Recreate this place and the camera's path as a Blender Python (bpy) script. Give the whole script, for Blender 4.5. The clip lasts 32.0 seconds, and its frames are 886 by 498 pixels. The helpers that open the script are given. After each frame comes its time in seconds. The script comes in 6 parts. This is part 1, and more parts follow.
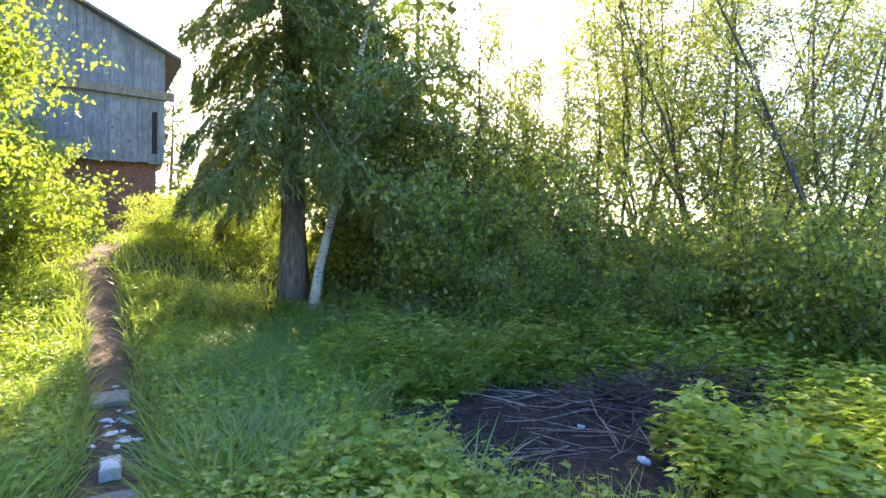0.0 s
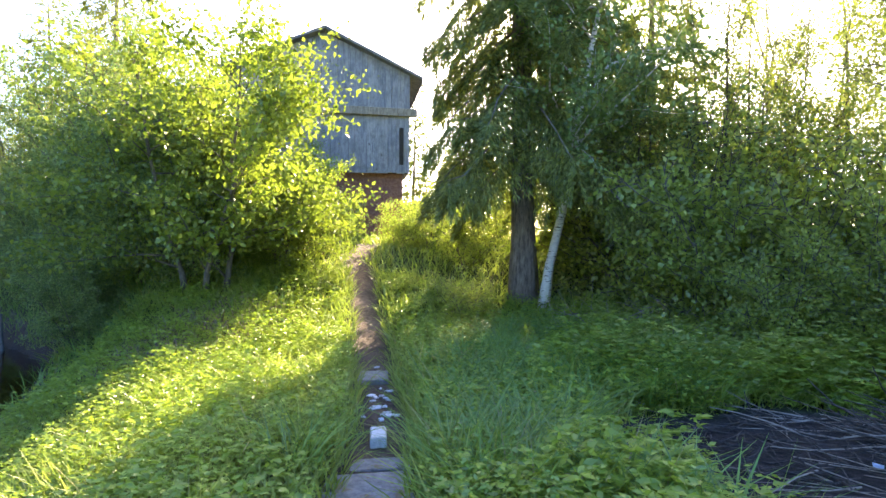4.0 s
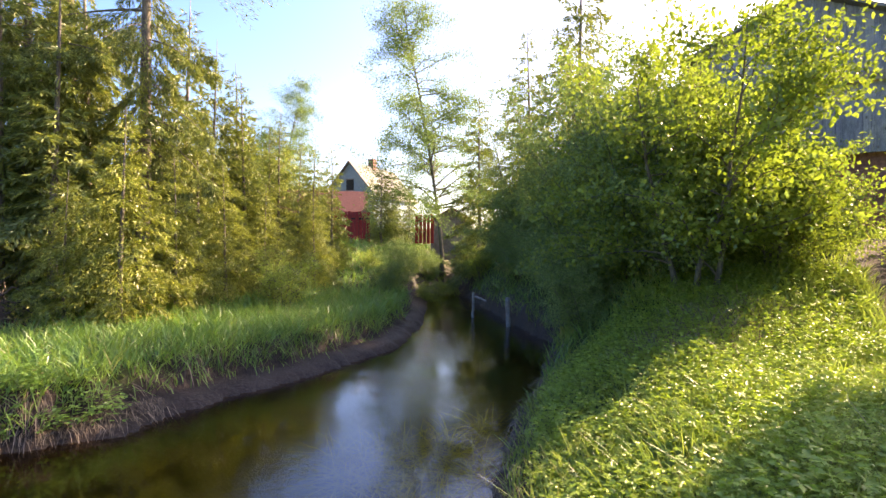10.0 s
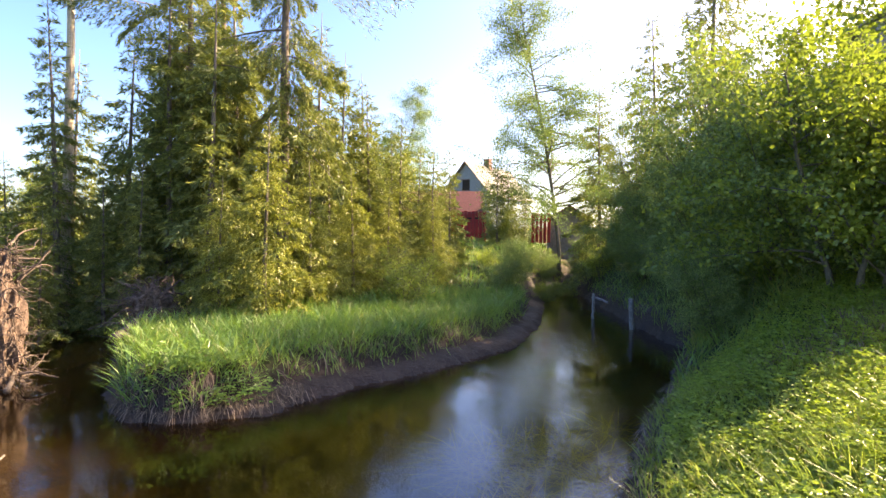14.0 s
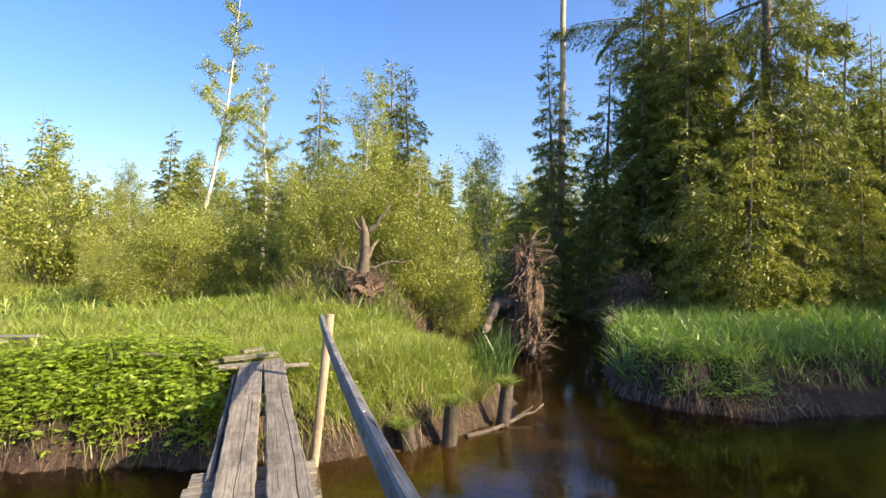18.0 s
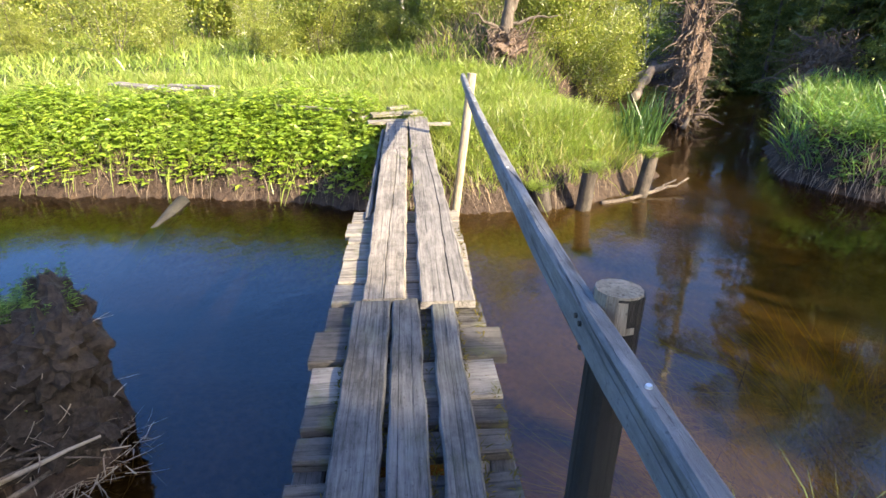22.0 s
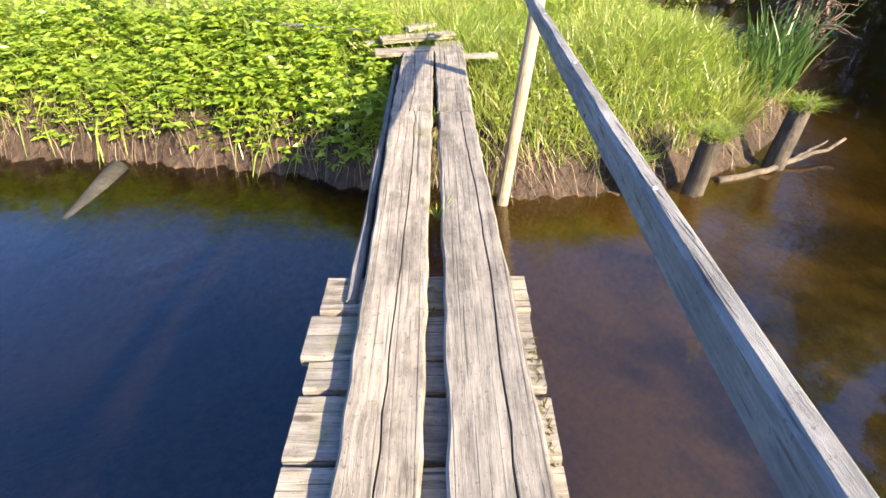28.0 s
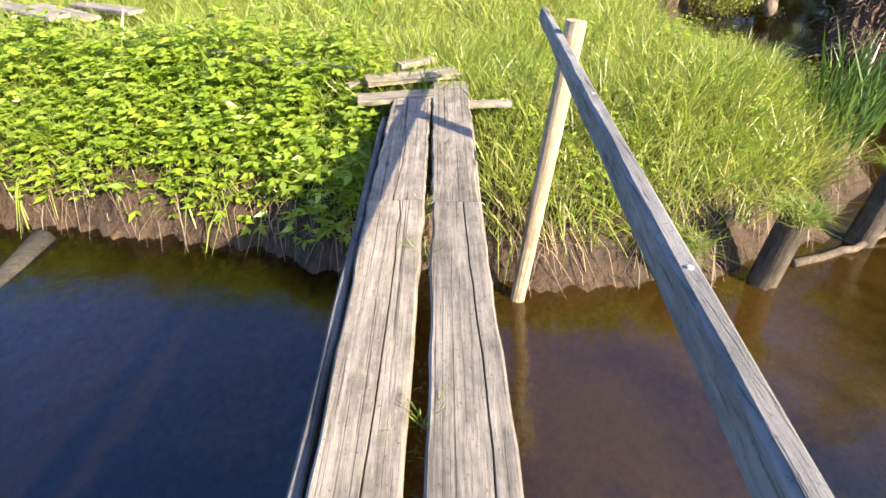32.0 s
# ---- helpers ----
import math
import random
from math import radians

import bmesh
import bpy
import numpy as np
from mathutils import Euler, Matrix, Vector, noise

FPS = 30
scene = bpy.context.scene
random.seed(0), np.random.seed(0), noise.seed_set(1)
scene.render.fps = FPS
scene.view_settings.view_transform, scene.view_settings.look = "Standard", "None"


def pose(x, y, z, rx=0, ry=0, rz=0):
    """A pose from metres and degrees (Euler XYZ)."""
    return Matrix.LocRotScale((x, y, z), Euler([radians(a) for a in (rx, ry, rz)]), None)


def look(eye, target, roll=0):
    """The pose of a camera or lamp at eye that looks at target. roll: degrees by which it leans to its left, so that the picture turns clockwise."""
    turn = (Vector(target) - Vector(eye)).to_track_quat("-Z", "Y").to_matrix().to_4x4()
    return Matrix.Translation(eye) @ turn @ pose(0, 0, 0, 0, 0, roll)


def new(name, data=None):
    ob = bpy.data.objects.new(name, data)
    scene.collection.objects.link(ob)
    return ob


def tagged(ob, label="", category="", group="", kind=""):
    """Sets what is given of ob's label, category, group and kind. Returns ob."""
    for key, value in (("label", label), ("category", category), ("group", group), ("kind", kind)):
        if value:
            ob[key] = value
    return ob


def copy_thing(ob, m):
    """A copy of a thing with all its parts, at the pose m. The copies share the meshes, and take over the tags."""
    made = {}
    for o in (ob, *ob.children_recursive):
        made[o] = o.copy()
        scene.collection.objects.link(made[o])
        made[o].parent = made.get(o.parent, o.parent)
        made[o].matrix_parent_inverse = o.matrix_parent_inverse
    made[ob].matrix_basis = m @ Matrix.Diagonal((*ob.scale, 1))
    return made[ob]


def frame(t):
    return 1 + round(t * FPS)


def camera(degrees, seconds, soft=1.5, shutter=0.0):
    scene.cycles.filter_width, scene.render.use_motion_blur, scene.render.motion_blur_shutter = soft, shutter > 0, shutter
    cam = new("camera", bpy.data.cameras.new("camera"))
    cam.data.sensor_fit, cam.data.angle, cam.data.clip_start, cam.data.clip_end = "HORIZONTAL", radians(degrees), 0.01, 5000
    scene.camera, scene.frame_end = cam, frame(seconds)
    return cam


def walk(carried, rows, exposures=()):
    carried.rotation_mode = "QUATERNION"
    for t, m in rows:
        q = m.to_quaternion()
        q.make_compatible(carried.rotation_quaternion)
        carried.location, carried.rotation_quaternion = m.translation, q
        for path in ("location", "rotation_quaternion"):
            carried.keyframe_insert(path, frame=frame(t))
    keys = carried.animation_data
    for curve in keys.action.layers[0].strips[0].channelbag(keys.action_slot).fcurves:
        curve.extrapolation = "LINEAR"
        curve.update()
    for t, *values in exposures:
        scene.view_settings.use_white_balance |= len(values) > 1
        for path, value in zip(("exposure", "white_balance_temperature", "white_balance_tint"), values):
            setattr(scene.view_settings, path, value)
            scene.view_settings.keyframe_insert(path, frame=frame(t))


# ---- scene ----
cam = camera(79.0, 32.0)
# the guess's rows: t, x, y, z (in walk lengths), yaw, pitch, roll
METRES, EYE, TILT = 6.4, 1.5, 0.6
EARLY, HINGE = 0.8, (-0.1573, -0.2962, -0.0196)
ROWS = [
    (0.0, 0.0, 0.0, 0.0, 0.0, 0.0, -0.0),
    (0.5, -0.0028, -0.0011, 0.0006, 4.87, 0.0, 0.01),
    (1.0, -0.0047, -0.0025, 0.0013, 8.69, -0.02, -0.01),
    (1.5, -0.005, -0.0033, 0.0013, 11.67, -0.01, -0.01),
    (2.0, -0.0059, -0.0039, 0.0007, 14.2, -0.01, -0.01),
    (2.5, -0.0141, -0.0055, -0.0016, 17.07, -0.03, -0.05),
    (3.0, -0.0197, -0.0068, -0.0012, 19.91, -0.06, -0.08),
    (3.5, -0.0183, -0.0065, -0.001, 22.04, -0.03, -0.0),
    (5.5, -0.0389, -0.0314, -0.0022, 29.25, 0.03, -0.2),
    (6.0, -0.0538, -0.0532, -0.005, 33.73, 0.03, -0.28),
    (6.5, -0.0739, -0.0686, -0.0099, 41.12, -0.06, -0.26),
    (7.0, -0.092, -0.0982, -0.016, 52.33, -0.14, -0.27),
    (7.5, -0.1151, -0.1586, -0.0145, 58.8, -0.09, -0.44),
    (8.0, -0.1375, -0.1909, -0.0101, 61.06, -0.12, -0.3),
    (8.5, -0.1574, -0.2021, -0.006, 62.59, -0.32, -0.03),
    (9.0, -0.1603, -0.2064, -0.0033, 63.94, -0.19, 0.1),
    (9.5, -0.1589, -0.2093, -0.0042, 64.99, -0.15, 0.15),
    (10.0, -0.1589, -0.2107, -0.0042, 65.98, -0.16, 0.15),
    (10.5, -0.1594, -0.2112, -0.0044, 66.91, -0.17, 0.16),
    (11.0, -0.1587, -0.2116, -0.0036, 67.61, -0.17, 0.16),
    (11.5, -0.1581, -0.2119, -0.0036, 68.29, -0.14, 0.13),
    (12.0, -0.1587, -0.2145, -0.0051, 69.07, -0.14, 0.13),
    (12.5, -0.1597, -0.2189, -0.0071, 70.34, -0.13, 0.1),
    (13.0, -0.1583, -0.2245, -0.0073, 72.45, -0.15, 0.12),
    (13.5, -0.1564, -0.2292, -0.0075, 75.21, -0.17, 0.13),
    (15.5, -0.1573, -0.2962, -0.0196, 89.39, -0.15, -0.05),
    (16.0, -0.1497, -0.327, -0.0259, 95.4, -0.09, 0.05),
    (16.5, -0.1449, -0.3342, -0.0269, 104.13, -0.09, 0.27),
    (17.0, -0.1431, -0.3399, -0.0307, 111.79, -0.04, 0.31),
    (17.5, -0.1374, -0.3346, -0.0313, 118.58, -0.04, 0.37),
    (18.0, -0.1341, -0.3322, -0.033, 123.88, -0.01, 0.32),
    (18.5, -0.1318, -0.3337, -0.0324, 127.55, -0.05, 0.28),
    (19.0, -0.1301, -0.3329, -0.0337, 130.6, -0.03, 0.3),
    (19.5, -0.1285, -0.332, -0.0342, 132.99, -0.05, 0.29),
    (20.0, -0.1276, -0.3337, -0.0347, 134.72, -0.08, 0.23),
    (20.5, -0.1279, -0.3323, -0.0355, 136.01, -2.29, 0.26),
    (21.0, -0.1275, -0.3328, -0.0363, 136.95, -8.52, 0.25),
    (21.5, -0.129, -0.335, -0.0367, 137.76, -16.33, 0.29),
    (22.0, -0.1294, -0.3348, -0.0373, 138.41, -24.57, 0.36),
    (22.5, -0.1297, -0.3345, -0.0365, 138.96, -32.66, 0.45),
    (23.0, -0.1314, -0.335, -0.0362, 139.49, -34.54, 0.53),
    (23.5, -0.1358, -0.3387, -0.0379, 139.87, -34.67, 0.57),
    (24.0, -0.1561, -0.3539, -0.043, 140.13, -34.84, 0.69),
    (24.5, -0.1796, -0.3797, -0.0471, 140.28, -35.01, 0.7),
    (25.0, -0.1947, -0.4153, -0.0493, 140.53, -34.94, 0.6),
    (25.5, -0.2177, -0.4498, -0.0513, 140.7, -34.96, 0.68),
    (26.0, -0.2534, -0.491, -0.0505, 140.84, -35.05, 0.8),
    (26.5, -0.2818, -0.5311, -0.0524, 141.17, -34.98, 0.81),
    (28.5, -0.363, -0.6245, -0.0573, 141.34, -34.81, 0.93),
    (29.0, -0.3719, -0.6326, -0.0561, 141.13, -34.64, 1.02),
    (29.5, -0.3763, -0.6345, -0.0566, 141.12, -34.56, 1.05),
    (30.0, -0.3806, -0.6373, -0.0584, 141.14, -34.54, 1.05),
    (30.5, -0.3905, -0.6668, -0.0559, 141.26, -34.77, 1.01),
    (31.0, -0.4089, -0.6961, -0.0546, 141.39, -34.89, 1.02),
    (31.5, -0.4499, -0.7278, -0.0548, 141.74, -35.08, 1.21),
    (32.0, -0.4728, -0.7515, -0.0557, 142.14, -34.99, 1.16),
]


def stand(t, x, y, z, yaw, pitch, roll):
    k = EARLY if t < 15.4 else 1.0
    p = [METRES * (h + k * (c - h)) for c, h in zip((x, y, z), HINGE)]
    return pose(0, 0, EYE, TILT) @ pose(*p, 90 + pitch, roll, yaw)


EXPOSURES = [(0, 2.95, 7900, 15), (6, 2.75, 8050, 17), (7, 2.5, 8450, 20), (8, 2.2, 8900, 21), (9, 2.2, 9000, 21), (13, 2.3, 9000, 21), (16, 2.1, 9200, 19), (17, 1.82, 8900, 17), (18, 1.32, 8100, 12), (20, 1.22, 7900, 10), (21, 1.42, 8100, 12), (22, 2.05, 7500, 10), (23, 2.55, 7300, 11), (26, 2.3, 7500, 11), (29, 2.0, 7550, 11), (32, 1.92, 7550, 11)]
walk(cam, [(row[0], stand(*row)) for row in ROWS], EXPOSURES)

# ---- world, sun ----
SUN_YAW, SUN_UP = 9.5, 30.2
world = bpy.data.worlds.new("world")
scene.world = world
world.use_nodes = True
wn = world.node_tree
wn.nodes.clear()
sky = wn.nodes.new("ShaderNodeTexSky")
sky.sky_type = "NISHITA"
sky.sun_disc = False
sky.sun_elevation = radians(SUN_UP)
sky.sun_rotation = radians(-SUN_YAW)
sky.air_density, sky.dust_density, sky.ozone_density = 1.0, 2.6, 4.5
bg = wn.nodes.new("ShaderNodeBackground")
bg.inputs["Strength"].default_value = 0.15
wout = wn.nodes.new("ShaderNodeOutputWorld")
vivid = wn.nodes.new("ShaderNodeHueSaturation")
vivid.inputs["Saturation"].default_value = 1.26
vivid.inputs["Hue"].default_value = 0.512
wn.links.new(sky.outputs[0], vivid.inputs["Color"])
wn.links.new(vivid.outputs[0], bg.inputs[0])
wn.links.new(bg.outputs[0], wout.inputs[0])
sun_data = bpy.data.lights.new("sun", "SUN")
sun_data.energy, sun_data.angle, sun_data.color = 5.0, radians(0.6), (1.0, 0.885, 0.72)
sun = new("sun", sun_data)
SUNDIR = Vector((-math.sin(radians(SUN_YAW)) * math.cos(radians(SUN_UP)), math.cos(radians(SUN_YAW)) * math.cos(radians(SUN_UP)), math.sin(radians(SUN_UP))))
sun.matrix_world = look(SUNDIR * 60, (0, 0, 0))

# ---- materials ----


class Nodes:
    """A small builder for node materials."""

    def __init__(self, name):
        self.mat = bpy.data.materials.new(name)
        self.mat.use_nodes = True
        self.t = self.mat.node_tree
        self.t.nodes.clear()
        self.out = self.add("ShaderNodeOutputMaterial")

    def add(self, kind, **sets):
        n = self.t.nodes.new(kind)
        for k, v in sets.items():
            n.inputs[k.replace("_", " ")].default_value = v
        return n

    def link(self, a, b):
        self.t.links.new(a, b)

    def coords(self, scale=(1, 1, 1), kind="Object"):
        tc, mp = self.add("ShaderNodeTexCoord"), self.add("ShaderNodeMapping", Scale=scale)
        self.link(tc.outputs[kind], mp.inputs[0])
        return mp.outputs[0]

    def noise(self, vec, scale, detail=4.0, rough=0.6):
        n = self.add("ShaderNodeTexNoise", Scale=scale, Detail=detail, Roughness=rough)
        self.link(vec, n.inputs["Vector"])
        return n.outputs["Fac"]

    def ramp(self, fac, stops):
        n = self.add("ShaderNodeValToRGB")
        els = n.color_ramp.elements
        while len(els) < len(stops):
            els.new(0.5)
        for e, (p, c) in zip(els, stops):
            e.position, e.color = p, (*c, 1)
        self.link(fac, n.inputs[0])
        return n.outputs[0]

    def mix(self, fac, a, b, blend="MIX"):
        n = self.t.nodes.new("ShaderNodeMix")
        n.data_type, n.blend_type = "RGBA", blend
        for sock, val in ((n.inputs[0], fac), (n.inputs[6], a), (n.inputs[7], b)):
            if isinstance(val, (int, float)):
                sock.default_value = val
            elif isinstance(val, tuple):
                sock.default_value = (*val, 1)
            else:
                self.link(val, sock)
        return n.outputs[2]

    def math(self, op, a, b):
        n = self.t.nodes.new("ShaderNodeMath")
        n.operation = op
        for sock, val in zip(n.inputs, (a, b)):
            if isinstance(val, (int, float)):
                sock.default_value = val
            else:
                self.link(val, sock)
        return n.outputs[0]

    def bump(self, height, strength=0.4, distance=0.01):
        n = self.add("ShaderNodeBump", Strength=strength, Distance=distance)
        self.link(height, n.inputs["Height"])
        return n.outputs[0]

    def finish(self, shader):
        self.link(shader, self.out.inputs[0])
        return self.mat

    def plain(self, colour, rough=0.8, normal=None, metal=0.0, spec=0.4):
        p = self.add("ShaderNodeBsdfPrincipled", Roughness=rough, Metallic=metal)
        p.inputs["Specular IOR Level"].default_value = spec
        if isinstance(colour, tuple):
            p.inputs["Base Color"].default_value = (*colour, 1)
        else:
            self.link(colour, p.inputs["Base Color"])
        if normal:
            self.link(normal, p.inputs["Normal"])
        return self.finish(p.outputs[0])


def leaf_material(name, stops, sheer=0.5, gloss=0.05, glow=0.38, vary=1.0):
    """Thin leaves or blades: light passes through, each one of its own tint."""
    m = Nodes(name)
    stops = [(p, (c[0] * 1.9, c[1] * 1.65, c[2] * 1.7)) for p, c in stops]
    geo = m.add("ShaderNodeNewGeometry")
    tint = m.ramp(geo.outputs["Random Per Island"], stops)
    own = m.math("FRACT", m.math("MULTIPLY", geo.outputs["Random Per Island"], 17.31), 0.0)
    tint = m.mix(1.0, tint, m.ramp(own, [(0.0, (1 - 0.5 * vary, 1 - 0.47 * vary, 1 - 0.45 * vary)), (0.55, (1.0, 1.0, 1.0)), (1.0, (1 + 0.5 * vary, 1 + 0.42 * vary, 1 + 0.25 * vary))]), "MULTIPLY")
    patch = m.noise(m.coords(), 0.9, 2.0)
    tint = m.mix(m.math("MULTIPLY", patch, 0.35), tint, stops[-1][1])
    d, tr, g = m.add("ShaderNodeBsdfDiffuse"), m.add("ShaderNodeBsdfTranslucent"), m.add("ShaderNodeBsdfGlossy", Roughness=0.36)
    m.link(tint, d.inputs[0])
    m.link(m.mix(glow, tint, (0.36, 0.5, 0.035)), tr.inputs[0])
    a, b = m.add("ShaderNodeMixShader", Fac=sheer), m.add("ShaderNodeMixShader", Fac=gloss)
    m.link(d.outputs[0], a.inputs[1])
    m.link(tr.outputs[0], a.inputs[2])
    m.link(a.outputs[0], b.inputs[1])
    m.link(g.outputs[0], b.inputs[2])
    return m.finish(b.outputs[0])


def wood_material(name, dark, light, along=(1, 14, 14), moss=0.0):
    """Weathered wood with grain along the piece's x axis, each piece of its own tone."""
    m = Nodes(name)
    info = m.add("ShaderNodeObjectInfo")
    tc, add = m.add("ShaderNodeTexCoord"), m.t.nodes.new("ShaderNodeVectorMath")
    shift = m.math("MULTIPLY", info.outputs["Random"], 37.0)
    m.link(tc.outputs["Object"], add.inputs[0])
    m.link(shift, add.inputs[1])
    mp = m.add("ShaderNodeMapping", Scale=along)
    m.link(add.outputs[0], mp.inputs[0])
    stretch = m.add("ShaderNodeMapping", Scale=tuple(0.3 * a if a < 2 else a for a in along))
    m.link(add.outputs[0], stretch.inputs[0])
    wobble = m.t.nodes.new("ShaderNodeVectorMath")
    m.link(stretch.outputs[0], wobble.inputs[0])
    m.link(m.math("MULTIPLY", m.noise(add.outputs[0], 3.0, 2.0), 0.5), wobble.inputs[1])
    grain = m.noise(wobble.outputs[0], 5.0, 8.0, 0.72)
    fine = m.noise(mp.outputs[0], 30.0, 5.0, 0.7)
    blot = m.noise(add.outputs[0], 9.0, 5.0, 0.7)
    g = m.math("ADD", m.math("MULTIPLY", grain, 0.6), m.math("ADD", m.math("MULTIPLY", fine, 0.18), m.math("MULTIPLY", blot, 0.22)))
    c = m.ramp(g, [(0.38, dark), (0.5, tuple(a * 0.4 + b * 0.6 for a, b in zip(dark, light))), (0.6, light)])
    tone = m.ramp(info.outputs["Random"], [(0.0, (0.76, 0.77, 0.79)), (1.0, (1.12, 1.08, 1.0))])
    c = m.mix(1.0, c, tone, "MULTIPLY")
    crack_map = m.add("ShaderNodeMapping", Scale=tuple(0.22 * a if a < 2 else 2.6 * a for a in along))
    m.link(add.outputs[0], crack_map.inputs[0])
    crack = m.ramp(m.noise(crack_map.outputs[0], 1.4, 3.0, 0.5), [(0.29, (1, 1, 1)), (0.335, (0, 0, 0))])
    c = m.mix(m.math("MULTIPLY", crack, 0.9), c, tuple(x * 0.2 for x in dark))
    stain = m.ramp(m.noise(add.outputs[0], 2.6, 6.0, 0.75), [(0.46, (0, 0, 0)), (0.64, (0.7, 0.7, 0.7))])
    c = m.mix(stain, c, tuple(x * 0.9 for x in dark))
    wear = m.add("ShaderNodeMapping", Scale=tuple(1.1 * a if a < 2 else 0.42 * a for a in along))
    m.link(add.outputs[0], wear.inputs[0])
    worn = m.ramp(m.noise(wear.outputs[0], 2.4, 6.0, 0.7), [(0.46, (0, 0, 0)), (0.62, (0.4, 0.4, 0.4))])
    c = m.mix(worn, c, tuple(min(0.6, x * 1.2) for x in light))
    split_map = m.add("ShaderNodeMapping", Scale=tuple(0.35 * a if a < 2 else 6.0 * a for a in along))
    m.link(add.outputs[0], split_map.inputs[0])
    splits = m.ramp(m.noise(split_map.outputs[0], 1.2, 2.0, 0.5), [(0.32, (0.55, 0.55, 0.55)), (0.39, (0, 0, 0))])
    c = m.mix(splits, c, tuple(x * 0.35 for x in dark))
    specks = m.ramp(m.noise(add.outputs[0], 70.0, 3.0, 0.6), [(0.62, (0, 0, 0)), (0.7, (0.6, 0.6, 0.6))])
    c = m.mix(specks, c, tuple(x * 0.5 for x in dark))
    knot_map, cell = m.add("ShaderNodeMapping", Scale=tuple(2.2 * a if a < 2 else 0.5 * a for a in along)), m.add("ShaderNodeTexVoronoi", Scale=1.0)
    m.link(add.outputs[0], knot_map.inputs[0])
    m.link(knot_map.outputs[0], cell.inputs["Vector"])
    knot = m.ramp(cell.outputs["Distance"], [(0.06, (0.8, 0.8, 0.8)), (0.13, (0, 0, 0))])
    c = m.mix(knot, c, (dark[0] * 0.5, dark[1] * 0.38, dark[2] * 0.3))
    if moss:
        where = m.ramp(m.noise(add.outputs[0], 4.0, 5.0), [(0.55, (0, 0, 0)), (0.66, (moss, moss, moss))])
        c = m.mix(where, c, (0.10, 0.11, 0.02))
    return m.plain(c, 0.85, m.bump(m.math("SUBTRACT", g, m.math("MULTIPLY", m.math("ADD", crack, splits), 0.6)), 1.0, 0.009))


def bark_material(name, dark, light, scale=(9, 9, 2.2), spots=None):
    m = Nodes(name)
    v = m.coords(scale)
    g = m.noise(v, 2.5, 7.0, 0.7)
    c = m.ramp(g, [(0.35, dark), (0.65, light)])
    if spots:
        w = m.ramp(m.noise(m.coords((3, 3, 14)), 2.2, 4.0), [(0.56, (0, 0, 0)), (0.63, (1, 1, 1))])
        c = m.mix(w, c, spots)
    return m.plain(c, 0.9, m.bump(g, 0.8, 0.02))


M_LEAF_WILLOW = leaf_material("willow_leaf", [(0.0, (0.04, 0.088, 0.026)), (0.5, (0.068, 0.135, 0.038)), (1.0, (0.115, 0.18, 0.05))], 0.36, 0.04, 0.22)
M_LEAF_BUSH = leaf_material("bush_leaf", [(0.0, (0.075, 0.125, 0.028)), (0.5, (0.12, 0.19, 0.04)), (1.0, (0.18, 0.235, 0.05))], 0.58, 0.04, 0.5)
M_LEAF_BRIGHT = leaf_material("maple_leaf", [(0.0, (0.052, 0.105, 0.014)), (0.5, (0.08, 0.14, 0.02)), (1.0, (0.125, 0.175, 0.026))], 0.46, 0.04, 0.32, 0.7)
M_LEAF_BIRCH = leaf_material("birch_leaf", [(0.0, (0.07, 0.115, 0.022)), (0.5, (0.11, 0.165, 0.03)), (1.0, (0.18, 0.205, 0.042))], 0.45)
M_HERB = leaf_material("herb_leaf", [(0.0, (0.08, 0.155, 0.018)), (0.5, (0.115, 0.205, 0.024)), (1.0, (0.165, 0.25, 0.034))], 0.48, 0.04, 0.36, 0.45)
M_GRASS = leaf_material("grass_blade", [(0.0, (0.05, 0.12, 0.018)), (0.55, (0.085, 0.175, 0.024)), (0.95, (0.135, 0.215, 0.035)), (1.0, (0.24, 0.21, 0.09))], 0.45, 0.03, 0.34, 0.6)
M_LUSH = leaf_material("lush_grass", [(0.0, (0.03, 0.115, 0.02)), (0.55, (0.055, 0.18, 0.028)), (0.95, (0.09, 0.215, 0.035)), (1.0, (0.18, 0.18, 0.08))], 0.45, 0.04, 0.28, 0.7)
M_WEED = leaf_material("water_weed", [(0.0, (0.14, 0.16, 0.012)), (1.0, (0.26, 0.26, 0.02))], 0.2, 0.0, 0.2)
M_WEED_DARK = leaf_material("brown_water_weed", [(0.0, (0.02, 0.014, 0.005)), (1.0, (0.08, 0.055, 0.014))], 0.2, 0.0, 0.1)
M_REED = leaf_material("iris_blade", [(0.0, (0.015, 0.05, 0.016)), (0.6, (0.03, 0.085, 0.022)), (1.0, (0.06, 0.11, 0.03))], 0.3, 0.03, 0.15)
M_DRY = leaf_material("dry_blade", [(0.0, (0.024, 0.02, 0.014)), (0.6, (0.075, 0.066, 0.046)), (1.0, (0.17, 0.15, 0.105))], 0.15, 0.02, 0.1)
M_NEEDLE = leaf_material("spruce_needles", [(0.0, (0.038, 0.066, 0.02)), (0.5, (0.076, 0.115, 0.03)), (0.85, (0.125, 0.165, 0.038)), (1.0, (0.18, 0.21, 0.048))], 0.25, 0.05, 0.2, 0.8)
M_NEEDLE_NEW = leaf_material("young_spruce_needles", [(0.0, (0.05, 0.078, 0.016)), (0.55, (0.11, 0.15, 0.026)), (1.0, (0.2, 0.23, 0.04))], 0.2, 0.05, 0.25, 0.8)
